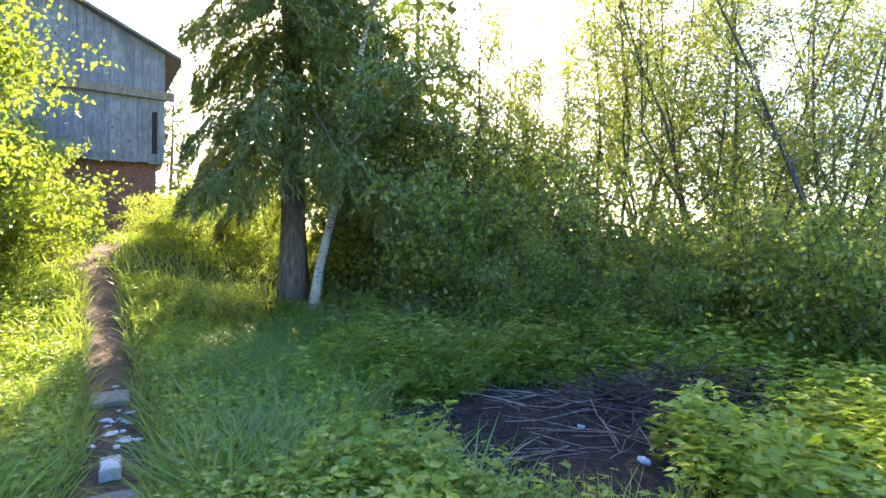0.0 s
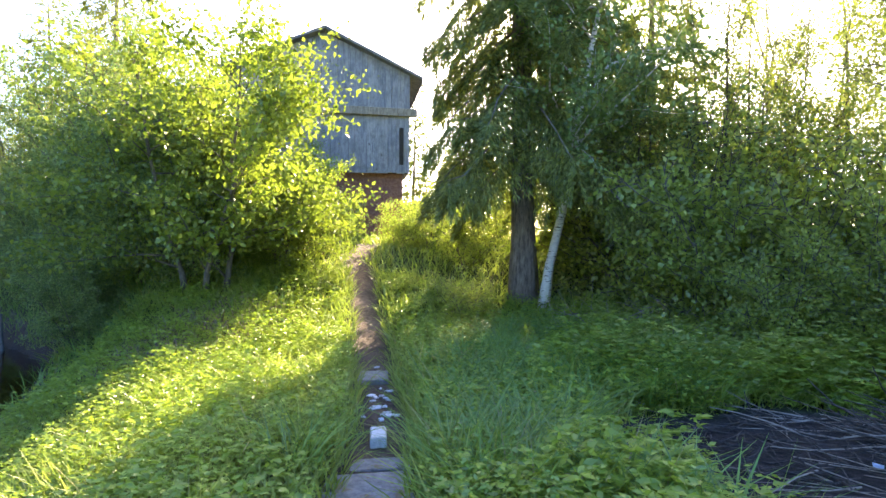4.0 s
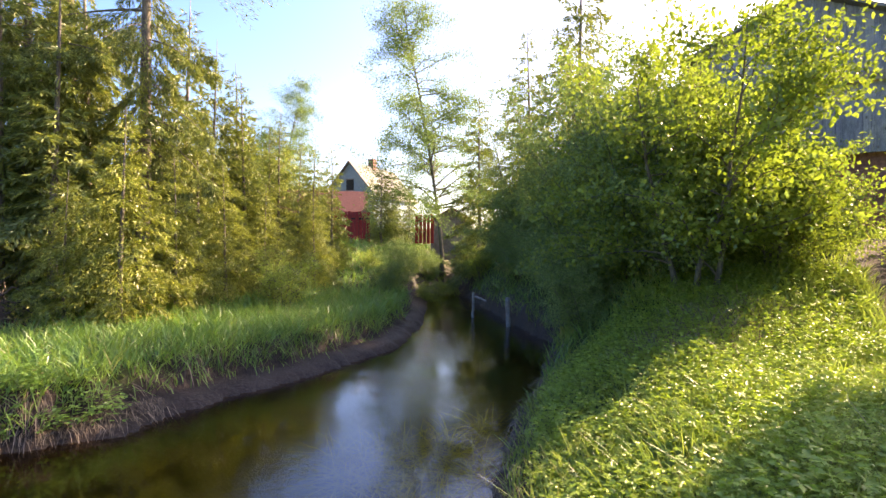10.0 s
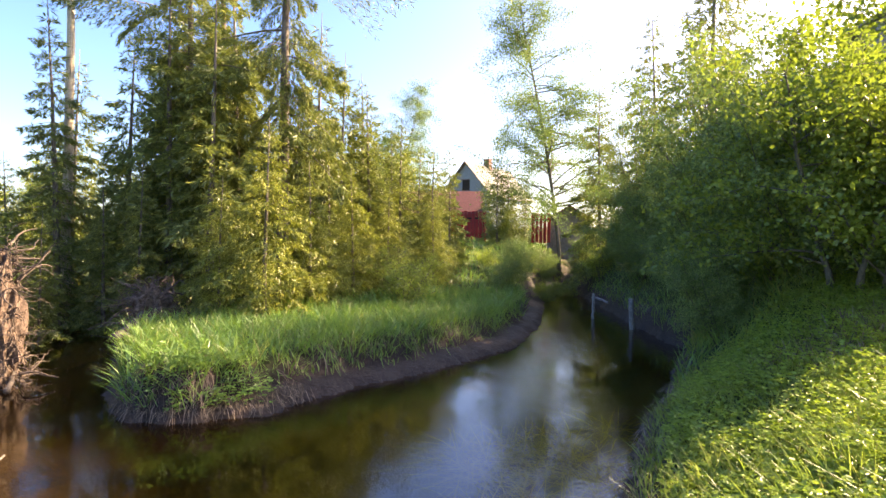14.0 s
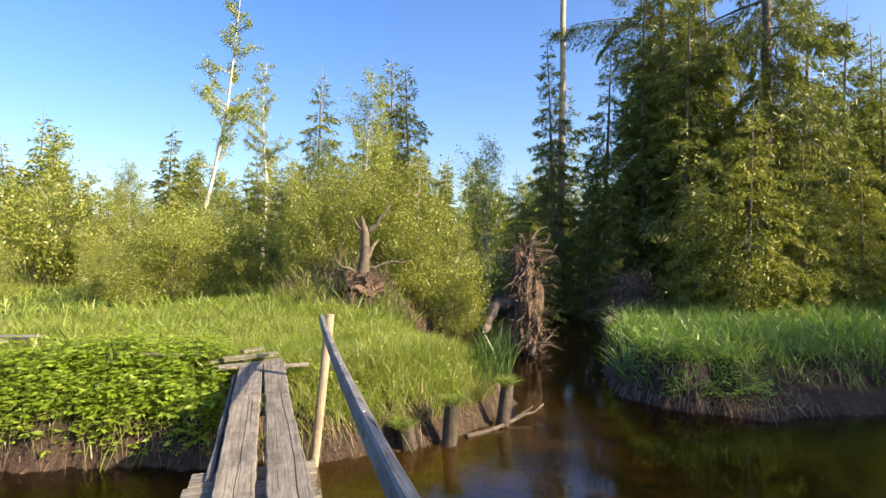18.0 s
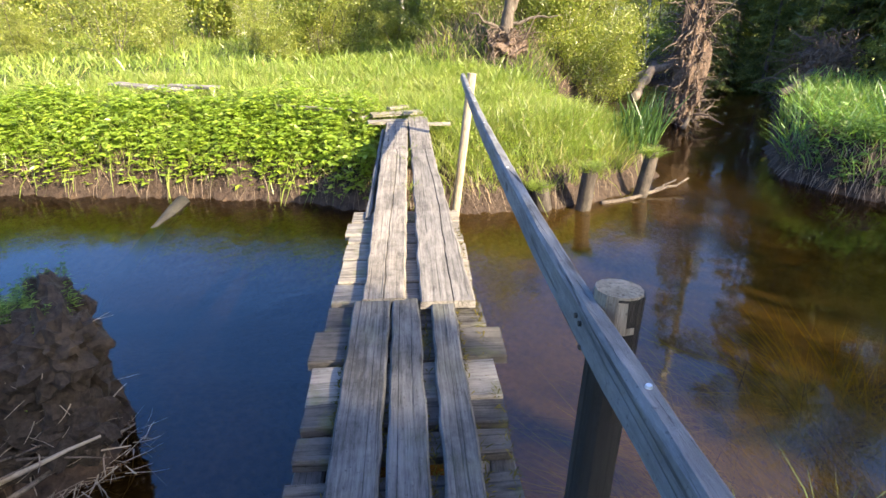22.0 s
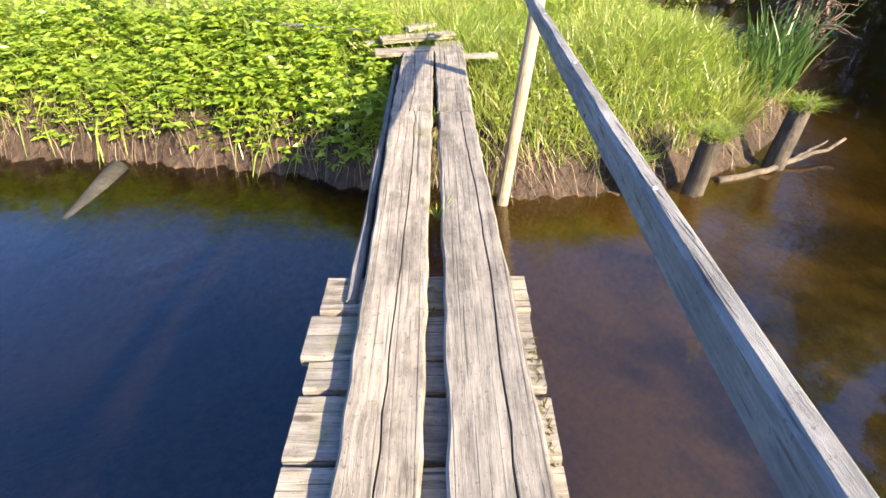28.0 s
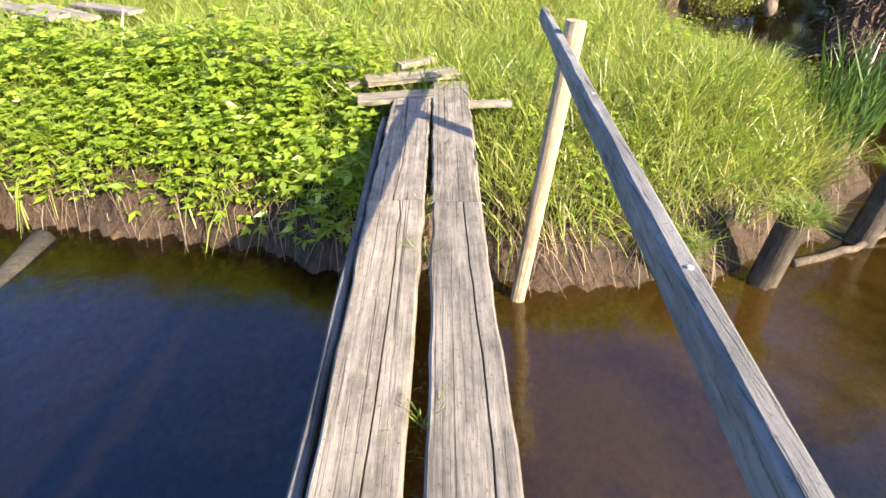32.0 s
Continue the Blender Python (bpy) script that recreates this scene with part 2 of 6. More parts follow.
M_SUNGRASS = leaf_material("sunny_grass_blade", [(0.0, (0.07, 0.14, 0.018)), (0.5, (0.11, 0.195, 0.025)), (0.9, (0.165, 0.235, 0.04)), (1.0, (0.28, 0.25, 0.12))], 0.5, 0.03, 0.32, 0.8)
M_ROOTLET = leaf_material("dead_rootlet", [(0.0, (0.012, 0.009, 0.006)), (0.7, (0.045, 0.035, 0.025)), (1.0, (0.11, 0.09, 0.065))], 0.1, 0.02, 0.05)
M_FERN = leaf_material("horsetail_frond", [(0.0, (0.035, 0.085, 0.02)), (1.0, (0.075, 0.14, 0.03))], 0.35, 0.02, 0.2, 0.6)
M_BARK_SPRUCE = bark_material("spruce_bark", (0.075, 0.06, 0.05), (0.24, 0.2, 0.165))
M_BARK_BIRCH = bark_material("birch_bark", (0.42, 0.39, 0.34), (0.62, 0.59, 0.52), (4, 4, 12), (0.05, 0.045, 0.04))
M_BARK_GREY = bark_material("willow_bark", (0.06, 0.055, 0.04), (0.17, 0.15, 0.11))
M_DECK = wood_material("deck_wood", (0.075, 0.068, 0.06), (0.31, 0.285, 0.25))
# deck wood with the tree shade of the near half put into its colour
M_DECK_SHADED = wood_material("shaded_deck_wood", (0.02, 0.0205, 0.021), (0.15, 0.152, 0.154), moss=0.15)
# rotten mossy boards, darkened further to carry the shade at the near end
M_BOARD_SHADED = wood_material("shaded_rotten_board_wood", (0.016, 0.015, 0.014), (0.11, 0.104, 0.096), moss=0.5)
M_BOARD = wood_material("cross_board_wood", (0.08, 0.073, 0.063), (0.31, 0.285, 0.245), moss=0.5)
M_MOSS = leaf_material("brown_moss", [(0.0, (0.02, 0.022, 0.006)), (0.5, (0.045, 0.045, 0.012)), (1.0, (0.08, 0.075, 0.02))], 0.2, 0.0, 0.1)
M_LOG = wood_material("sunken_log_wood", (0.02, 0.019, 0.016), (0.065, 0.06, 0.05))
M_RAIL = wood_material("rail_wood", (0.11, 0.112, 0.112), (0.27, 0.275, 0.275))
M_POST = wood_material("post_wood", (0.14, 0.11, 0.075), (0.42, 0.36, 0.27), (14, 14, 1))
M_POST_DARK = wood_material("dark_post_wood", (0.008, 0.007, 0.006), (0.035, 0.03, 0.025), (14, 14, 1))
M_ROOT = wood_material("root_wood", (0.045, 0.032, 0.024), (0.2, 0.15, 0.115), (4, 4, 4))
M_STUMP = wood_material("stump_wood", (0.02, 0.017, 0.014), (0.11, 0.092, 0.076), (14, 14, 1))
M_NAIL = Nodes("zinc_nail").plain((0.75, 0.76, 0.78), 0.35, None, 0.6)
M_SNAG = wood_material("snag_wood", (0.035, 0.027, 0.022), (0.17, 0.14, 0.115), (8, 8, 2))


def ground_material():
    m = Nodes("ground_soil")
    att = m.add("ShaderNodeAttribute")
    att.attribute_name = "cover"
    sep = m.add("ShaderNodeSeparateColor")
    m.link(att.outputs["Color"], sep.inputs[0])
    v = m.coords()
    n1, n2 = m.noise(v, 1.3, 6.0), m.noise(v, 18.0, 6.0)
    both = m.math("ADD", m.math("MULTIPLY", n1, 0.4), m.math("MULTIPLY", n2, 0.6))
    turf = m.ramp(both, [(0.35, (0.022, 0.032, 0.01)), (0.65, (0.07, 0.09, 0.025))])
    dirt = m.ramp(both, [(0.35, (0.035, 0.025, 0.018)), (0.65, (0.14, 0.1, 0.072))])
    mud = m.ramp(both, [(0.35, (0.016, 0.011, 0.008)), (0.65, (0.075, 0.051, 0.037))])
    char = m.ramp(both, [(0.35, (0.008, 0.007, 0.007)), (0.68, (0.055, 0.045, 0.038))])
    bed = m.ramp(both, [(0.35, (0.16, 0.09, 0.04)), (0.65, (0.46, 0.28, 0.13))])
    c = m.mix(sep.outputs[0], turf, dirt)
    c = m.mix(sep.outputs[1], c, mud)
    c = m.mix(sep.outputs[2], c, char)
    c = m.mix(att.outputs["Alpha"], c, bed)
    rough = m.math("SUBTRACT", 0.95, m.math("MULTIPLY", sep.outputs[1], 0.3))
    p = m.add("ShaderNodeBsdfPrincipled")
    p.inputs["Specular IOR Level"].default_value = 0.2
    m.link(c, p.inputs["Base Color"])
    m.link(rough, p.inputs["Roughness"])
    m.link(m.bump(both, 0.9, 0.06), p.inputs["Normal"])
    return m.finish(p.outputs[0])


def water_material():
    m = Nodes("brown_stream_water")
    v = m.coords((1.0, 1.6, 1.0))
    big, small = m.noise(v, 1.6, 2.0), m.noise(v, 9.0, 4.0)
    gust = m.ramp(m.noise(m.coords(), 0.35, 2.0), [(0.44, (0.08, 0.08, 0.08)), (0.64, (1, 1, 1))])
    h = m.math("MULTIPLY", m.math("ADD", big, m.math("MULTIPLY", small, 0.5)), gust)
    normal = m.bump(h, 0.34, 0.03)
    clear, gl, fr = m.add("ShaderNodeBsdfTransparent"), m.add("ShaderNodeBsdfGlossy", Roughness=0.0), m.add("ShaderNodeFresnel", IOR=1.75)
    clear.inputs[0].default_value = (0.7, 0.44, 0.18, 1)
    m.link(normal, gl.inputs["Normal"])
    m.link(normal, fr.inputs["Normal"])
    silt, cloudy = m.add("ShaderNodeBsdfDiffuse"), m.add("ShaderNodeMixShader")
    silt.inputs[0].default_value = (0.2, 0.115, 0.022, 1)
    below = m.t.nodes.new("ShaderNodeVectorMath")
    below.operation = "DOT_PRODUCT"
    below.inputs[1].default_value = (-0.79, 0.613, 0.0)
    m.link(m.coords(), below.inputs[0])
    beside = m.math("MULTIPLY", m.math("ADD", below.outputs["Value"], 0.7), 0.15)
    spread = m.math("ADD", beside, m.math("MULTIPLY", m.noise(m.coords(), 0.6, 3.0), 0.2))
    # thicker silt right of the bridge also stands in for sunlight there
    sunlit_silt = m.ramp(spread, [(0.1, (0.02, 0.02, 0.02)), (0.2, (0.11, 0.11, 0.11)), (0.42, (0.16, 0.16, 0.16)), (0.62, (0.11, 0.11, 0.11)), (0.85, (0.015, 0.015, 0.015))])
    m.link(sunlit_silt, cloudy.inputs[0])
    m.link(clear.outputs[0], cloudy.inputs[1])
    m.link(silt.outputs[0], cloudy.inputs[2])
    mixer = m.add("ShaderNodeMixShader")
    m.link(fr.outputs[0], mixer.inputs[0])
    m.link(cloudy.outputs[0], mixer.inputs[1])
    m.link(gl.outputs[0], mixer.inputs[2])
    return m.finish(mixer.outputs[0])


M_GROUND, M_WATER = ground_material(), water_material()

# ---- mesh helpers ----


def mesh_from(name, verts, faces, mat, smooth=False):
    """A mesh from arrays; every face has the same number of corners."""
    verts, faces = np.asarray(verts, dtype=np.float32), np.asarray(faces, dtype=np.int32)
    me = bpy.data.meshes.new(name)
    k = faces.shape[1]
    me.vertices.add(len(verts))
    me.vertices.foreach_set("co", verts.ravel())
    me.loops.add(faces.size)
    me.loops.foreach_set("vertex_index", faces.ravel())
    me.polygons.add(len(faces))
    me.polygons.foreach_set("loop_start", np.arange(0, faces.size, k, dtype=np.int32))
    if smooth:
        me.polygons.foreach_set("use_smooth", np.ones(len(faces), dtype=bool))
    me.materials.append(mat)
    me.update(calc_edges=True)
    return me


def join(pieces):
    vs, fs, base = [], [], 0
    for v, f in pieces:
        vs.append(v)
        fs.append(np.asarray(f) + base)
        base += len(v)
    return np.concatenate(vs), np.concatenate(fs)


def put(name, me, parent=None, m=None, label=""):
    ob = new(name, me)
    if m is not None:
        ob.matrix_basis = m
    if parent is not None:
        ob.parent = parent
    if label:
        tagged(ob, label)
    return ob


def part(name, bm, material, parent, label=""):
    """Links a bmesh as one mesh object under a thing."""
    me = bpy.data.meshes.new(name)
    bm.to_mesh(me)
    bm.free()
    me.materials.append(material)
    return put(name, me, parent, None, label)


def thing(name, m, label, category, group="", kind=""):
    ob = new(name)
    ob.matrix_basis = m
    ob.empty_display_size = 0.1
    return tagged(ob, label, category, group, kind)


def tube(path, radii, sides=6, cap=True):
    """A tube of quads along the path."""
    p = np.asarray(path, dtype=float)
    r = np.broadcast_to(np.asarray(radii, dtype=float), (len(p),))
    d = np.gradient(p, axis=0)
    d /= np.linalg.norm(d, axis=1)[:, None] + 1e-9
    ref = np.array([0.0, 0.0, 1.0]) if abs(d[0, 2]) < 0.8 else np.array([1.0, 0.0, 0.0])
    a = np.cross(d, ref)
    a /= np.linalg.norm(a, axis=1)[:, None] + 1e-9
    b = np.cross(d, a)
    ang = np.arange(sides) * 2 * math.pi / sides
    v = p[:, None, :] + r[:, None, None] * (np.cos(ang)[None, :, None] * a[:, None, :] + np.sin(ang)[None, :, None] * b[:, None, :])
    v = v.reshape(-1, 3)
    i, j = np.meshgrid(np.arange(len(p) - 1), np.arange(sides), indexing="ij")
    k = (j + 1) % sides
    f = np.stack([i * sides + j, i * sides + k, (i + 1) * sides + k, (i + 1) * sides + j], axis=-1).reshape(-1, 4)
    if cap:
        n = len(v)
        v = np.vstack([v, p[:1], p[-1:]])
        last = (len(p) - 1) * sides
        ca = [[n, (q + 2) % sides, (q + 1) % sides, q] for q in range(0, sides - 1, 2)]
        cb = [[n + 1, last + q, last + (q + 1) % sides, last + (q + 2) % sides] for q in range(0, sides - 1, 2)]
        f = np.vstack([f, ca, cb])
    return v, f


def unit(a):
    return a / (np.linalg.norm(a, axis=-1, keepdims=True) + 1e-9)


def leaves(base, way, length, width, rng, fold=0.25, flat=0.0):
    """One folded four-cornered leaf for each base point. flat: how far the leaves turn their faces up."""
    n = len(base)
    way = unit(way)
    side = unit(np.cross(way, unit(rng.normal(size=(n, 3)) * (1 - flat) + np.array([0, 0, 1.0]) * flat * 2)))
    up = np.cross(side, way)
    length, width = np.broadcast_to(length, (n,))[:, None], np.broadcast_to(width, (n,))[:, None]
    mid = base + way * length * 0.42
    v = np.stack([base, mid + side * width * 0.5 + up * width * fold, base + way * length, mid - side * width * 0.5 + up * width * fold], axis=1).reshape(-1, 3)
    k = np.arange(n)[:, None] * 4
    f = np.concatenate([k + np.array([[0, 1, 2]]), k + np.array([[0, 2, 3]])], axis=1).reshape(-1, 3)
    return v, f


def blades(base, height, width, lean, rng, bend=0.5):
    """Grass blades that bend over."""
    n = len(base)
    az = rng.uniform(0, 2 * math.pi, n)
    out = np.stack([np.cos(az), np.sin(az), np.zeros(n)], axis=1)
    side = np.stack([-np.sin(az), np.cos(az), np.zeros(n)], axis=1)
    turn = rng.uniform(-1.2, 1.2, n)[:, None]
    side = unit(side * np.cos(turn) + out * np.sin(turn))
    height, width, lean = (np.broadcast_to(a, (n,))[:, None] for a in (height, width, lean))
    rows = []
    for q, w in ((0.0, 0.8), (0.55, 1.0), (1.0, 0.08)):
        c = base + out * height * (lean * q + bend * q * q * lean) + np.array([0, 0, 1.0]) * height * (q - 0.35 * lean * q * q)
        rows += [c - side * width * w * 0.5, c + side * width * w * 0.5]
    v = np.stack(rows, axis=1).reshape(-1, 3)
    k = np.arange(n)[:, None] * 6
    f = np.concatenate([k + np.array([[a, a + 1, a + 3, a + 2]]) for a in (0, 2)], axis=1).reshape(-1, 4)
    return v, f


# ---- lie of the land ----
WATER_Z = -1.17
NEAR_BANK = [(14, -15), (8, -11), (3, -8.2), (0.6, -7.0), (-0.5, -6.3), (-1.0, -5.8), (-1.05, -5.4), (-0.92, -5.03), (-0.3, -5.15), (0.7, -4.8), (0.8, -3.6), (0.0, -3.2), (-0.7, -2.9), (-1.25, -2.7), (-2.1, -1.9),
             (-3.3, -1.0), (-4.6, 0.4), (-6.0, 1.5), (-7.9, 2.8), (-9.1, 4.1), (-11.0, 5.6), (-13, 7.4), (-17.4, 8.6), (-24, 10.8), (-33, 13.9), (-50, 25)]
FAR_BANK = [(-52, 23), (-36, 13.3), (-30, 10.2), (-21, 6.6), (-18.3, 5.4), (-14.5, 3.2), (-12.1, 0.5), (-11.1, -1.1), (-9.6, -2.6), (-9.4, -3.8),
            (-9.8, -4.6), (-11, -5.2), (-15, -6.5), (-19.5, -8.2), (-26, -11), (-26, -13), (-19, -11.5), (-15.4, -11.2), (-13.3, -10.5), (-11.7, -9.65), (-10.6, -8.9), (-9.6, -8.1), (-9.0, -7.2),
            (-8.9, -6.4), (-8.4, -5.85), (-7.2, -5.75), (-6.2, -5.95), (-5.3, -6.5), (-4.25, -7.7), (-3.5, -8.75), (-2.75, -9.55), (-1, -11.2), (3, -13.5), (9, -17), (14, -20)]
SHORE = np.array(NEAR_BANK + FAR_BANK, dtype=float)
KIND = np.array([0] * 2 + [3] * 12 + [0] * (len(NEAR_BANK) - 14) + [1] * 12 + [2] * (len(FAR_BANK) - 12))
PATH_LINE = np.array([(-0.75, -2.0), (-0.8, -0.6), (-1.2, 0.8), (-1.9, 2.3), (-2.5, 3.5), (-3.5, 5.0), (-4.6, 6.7), (-5.9, 8.6), (-7.1, 10.3), (-7.9, 12.0)])
_waves = np.random.default_rng(3)
WAVES = [(_waves.uniform(0, 6.28), _waves.uniform(0, 6.28)) for _ in range(12)]


def rough(x, y, scale):
    """A smooth unevenness between about -1 and 1."""
    s = 0
    for q, (a, b) in enumerate(WAVES):
        k = (1.0 + 0.37 * q) / scale
        s = s + np.sin(k * (x * np.cos(a) + y * np.sin(a)) + b) / (1 + 0.25 * q)
    return s / 4.5


def segment_distance(x, y, line, closed):
    pts = np.vstack([line, line[:1]]) if closed else line
    best, index = np.full(x.shape, 1e9), np.zeros(x.shape, dtype=int)
    for k in range(len(pts) - 1):
        ax, ay = pts[k]
        dx, dy = pts[k + 1] - pts[k]
        u = np.clip(((x - ax) * dx + (y - ay) * dy) / (dx * dx + dy * dy), 0, 1)
        d = np.hypot(x - ax - u * dx, y - ay - u * dy)
        near = d < best
        best[near], index[near] = d[near], k
    return best, index


def inside(x, y, line):
    hit = np.zeros(x.shape, dtype=bool)
    for k in range(len(line)):
        (ax, ay), (bx, by) = line[k - 1], line[k]
        if ay == by:
            continue
        cross = ((ay > y) != (by > y)) & (x < (bx - ax) * (y - ay) / (by - ay) + ax)
        hit ^= cross
    return hit


def smooth(a, b, v):
    u = np.clip((v - a) / (b - a), 0, 1)
    return u * u * (3 - 2 * u)


def land(x, y):
    """Height, distance to the shore (minus: in the water), distance to the path, kind of bank."""
    x, y = np.asarray(x, dtype=float), np.asarray(y, dtype=float)
    d, k = segment_distance(x, y, SHORE, True)
    kind = KIND[k]
    d = np.where(inside(x, y, SHORE), -d, d) + 0.10 * rough(x, y, 0.35) + 0.05 * rough(x, y, 0.1)
    walked, _ = segment_distance(x, y, PATH_LINE, False)
    q = -0.5 * x + 0.866 * y
    near = 0.03 + 1.75 * smooth(6, 15.5, q) + 0.05 * rough(x, y, 1.1) - 0.05 * np.exp(-(walked / 0.35) ** 2)
    near = near + 0.06 * np.clip(x, 0, 12) + 2.0 * smooth(22, 38, -x)
    isle = -0.52 + 0.5 * smooth(1.5, 8, d) + 0.06 * rough(x, y, 1.0) + 2.0 * smooth(20, 40, -x)
    far = -0.36 + 0.07 * rough(x, y, 1.0) + 1.35 * np.exp(-((x + 11.3) ** 2 + (y + 12.0) ** 2) / 3.2)
    rise_near = 0.12 * smooth(-0.05, 0.1, d) + 1.1 * smooth(-0.4, 2.4, d)
    shelf = np.where(y < -3.4, 0.1, 0.6 + 0.28 * rough(x, y, 0.45))
    rise_isle = 0.14 * smooth(-0.1, 0.1, d) + 0.1 * smooth(0.05, 0.5, d) + 0.56 * smooth(shelf, shelf + 0.4, d)
    rise_far = 0.55 * smooth(-0.05, 0.28, d) + 0.4 * smooth(0.2, 1.2, d)
    top = np.choose(kind, (near, isle, far, near - 0.15))
    rise_clod = 0.7 * smooth(-0.05, 0.14, d) + 0.25 * smooth(0.1, 0.7, d)
    rise = np.choose(kind, (rise_near, rise_isle, rise_far, np.where(y < -4.2, rise_clod, rise_far)))
    full = np.choose(kind, (1.22, 0.8, 0.95, 0.95))
    h = WATER_Z + (top - WATER_Z) * rise / full
    h = h + np.where((kind == 1) & (d > 0), 0.05 * rough(x, y, 0.16) * (1 - smooth(0.5, 0.9, d)) * smooth(0, 0.2, d), 0)
    h = np.where(d < 0, WATER_Z - 0.62 * smooth(0, 2.4, -d) - 0.03 + 0.04 * rough(x, y, 0.5), h)
    return h, d, walked, kind


def ground_z(x, y):
    return float(land(np.array([x]), np.array([y]))[0][0])


def burnt(x, y):
    return ((x - 0.65) / 1.65) ** 2 + ((y - 3.85) / 1.45) ** 2 + 0.35 * rough(x, y, 0.4)


def axis(lo, hi, step, reach):
    fine = np.arange(lo, hi, step)
    grow, s, out = [], step, 0.0
    while out < reach:
        s *= 1.17
        out += s
        grow.append(out)
    grow = np.array(grow)
    return np.concatenate([lo - grow[::-1], fine, fine[-1] + grow])


def build_ground():
    xs, ys = axis(-21, 5, 0.145, 1500), axis(-14, 13, 0.145, 1500)
    gx, gy = np.meshgrid(xs, ys, indexing="ij")
    h, d, walked, kind = land(gx.ravel(), gy.ravel())
    v = np.stack([gx.ravel(), gy.ravel(), h], axis=1)
    nx, ny = len(xs), len(ys)
    i, j = np.meshgrid(np.arange(nx - 1), np.arange(ny - 1), indexing="ij")
    f = np.stack([i * ny + j, (i + 1) * ny + j, (i + 1) * ny + j + 1, i * ny + j + 1], axis=-1).reshape(-1, 4)
    me = mesh_from("ground", v, f, M_GROUND, True)
    x, y = gx.ravel(), gy.ravel()
    cover = np.zeros((len(v), 4))
    cover[:, 0] = 1 - smooth(0.16, 0.36, walked + 0.12 * rough(x, y, 0.25))
    wet = np.choose(kind, (0.3, 0.8, 0.4, 0.7))
    cover[:, 1] = 1 - smooth(wet, wet + 0.25, d)
    cover[:, 2] = 1 - smooth(0.75, 1.05, burnt(x, y))
    over = (x + 1.34) * -0.79 + (y + 2.865) * 0.613
    # sand paler in shallows and beside the bridge, standing in for light reaching it
    lit_sand = np.maximum(smooth(np.where(kind == 2, -1.7, -1.1), np.where(kind == 2, -0.9, -0.5), d) * np.where(kind == 2, 0.9, 0.25), 0.5 * smooth(-0.1, 0.9, over) * (1 - smooth(2, 4.5, over)) + 0.5 * np.exp(-(((x + 11.5) / 2.0) ** 2 + ((y + 7.0) / 1.0) ** 2)))
    cover[:, 3] = (1 - smooth(-0.35, -0.12, d)) * lit_sand
    att = me.color_attributes.new("cover", "FLOAT_COLOR", "POINT")
    att.data.foreach_set("color", cover.astype(np.float32).ravel())
    tagged(new("ground", me), "grassy soil with a dirt path, muddy banks and stream bed", "ground", kind="structure")
    w = bmesh.new()
    lo, hi = SHORE.min(0) - 3, SHORE.max(0) + 3
    q = [w.verts.new((a, b, WATER_Z)) for a, b in ((lo[0], lo[1]), (hi[0], lo[1]), (hi[0], hi[1]), (lo[0], hi[1]))]
    w.faces.new(q)
    tagged(part("water", w, M_WATER, None), "calm brown stream water that mirrors the blue sky", "water", kind="structure")


build_ground()

# ---- trees ----


def limb(start, way, length, rng, bend=0.15, n=5, sag=0.0):
    """A crooked line of points."""
    p, d = [np.array(start, dtype=float)], unit(np.array(way, dtype=float))
    for _ in range(n):
        d = unit(d + rng.normal(size=3) * bend + np.array([0, 0, -sag]))
        p.append(p[-1] + d * length / n)
    return np.array(p)


def along(path, u):
    k = u * (len(path) - 1)
    i = np.minimum(k.astype(int), len(path) - 2)
    w = (k - i)[:, None]
    return path[i] * (1 - w) + path[i + 1] * w


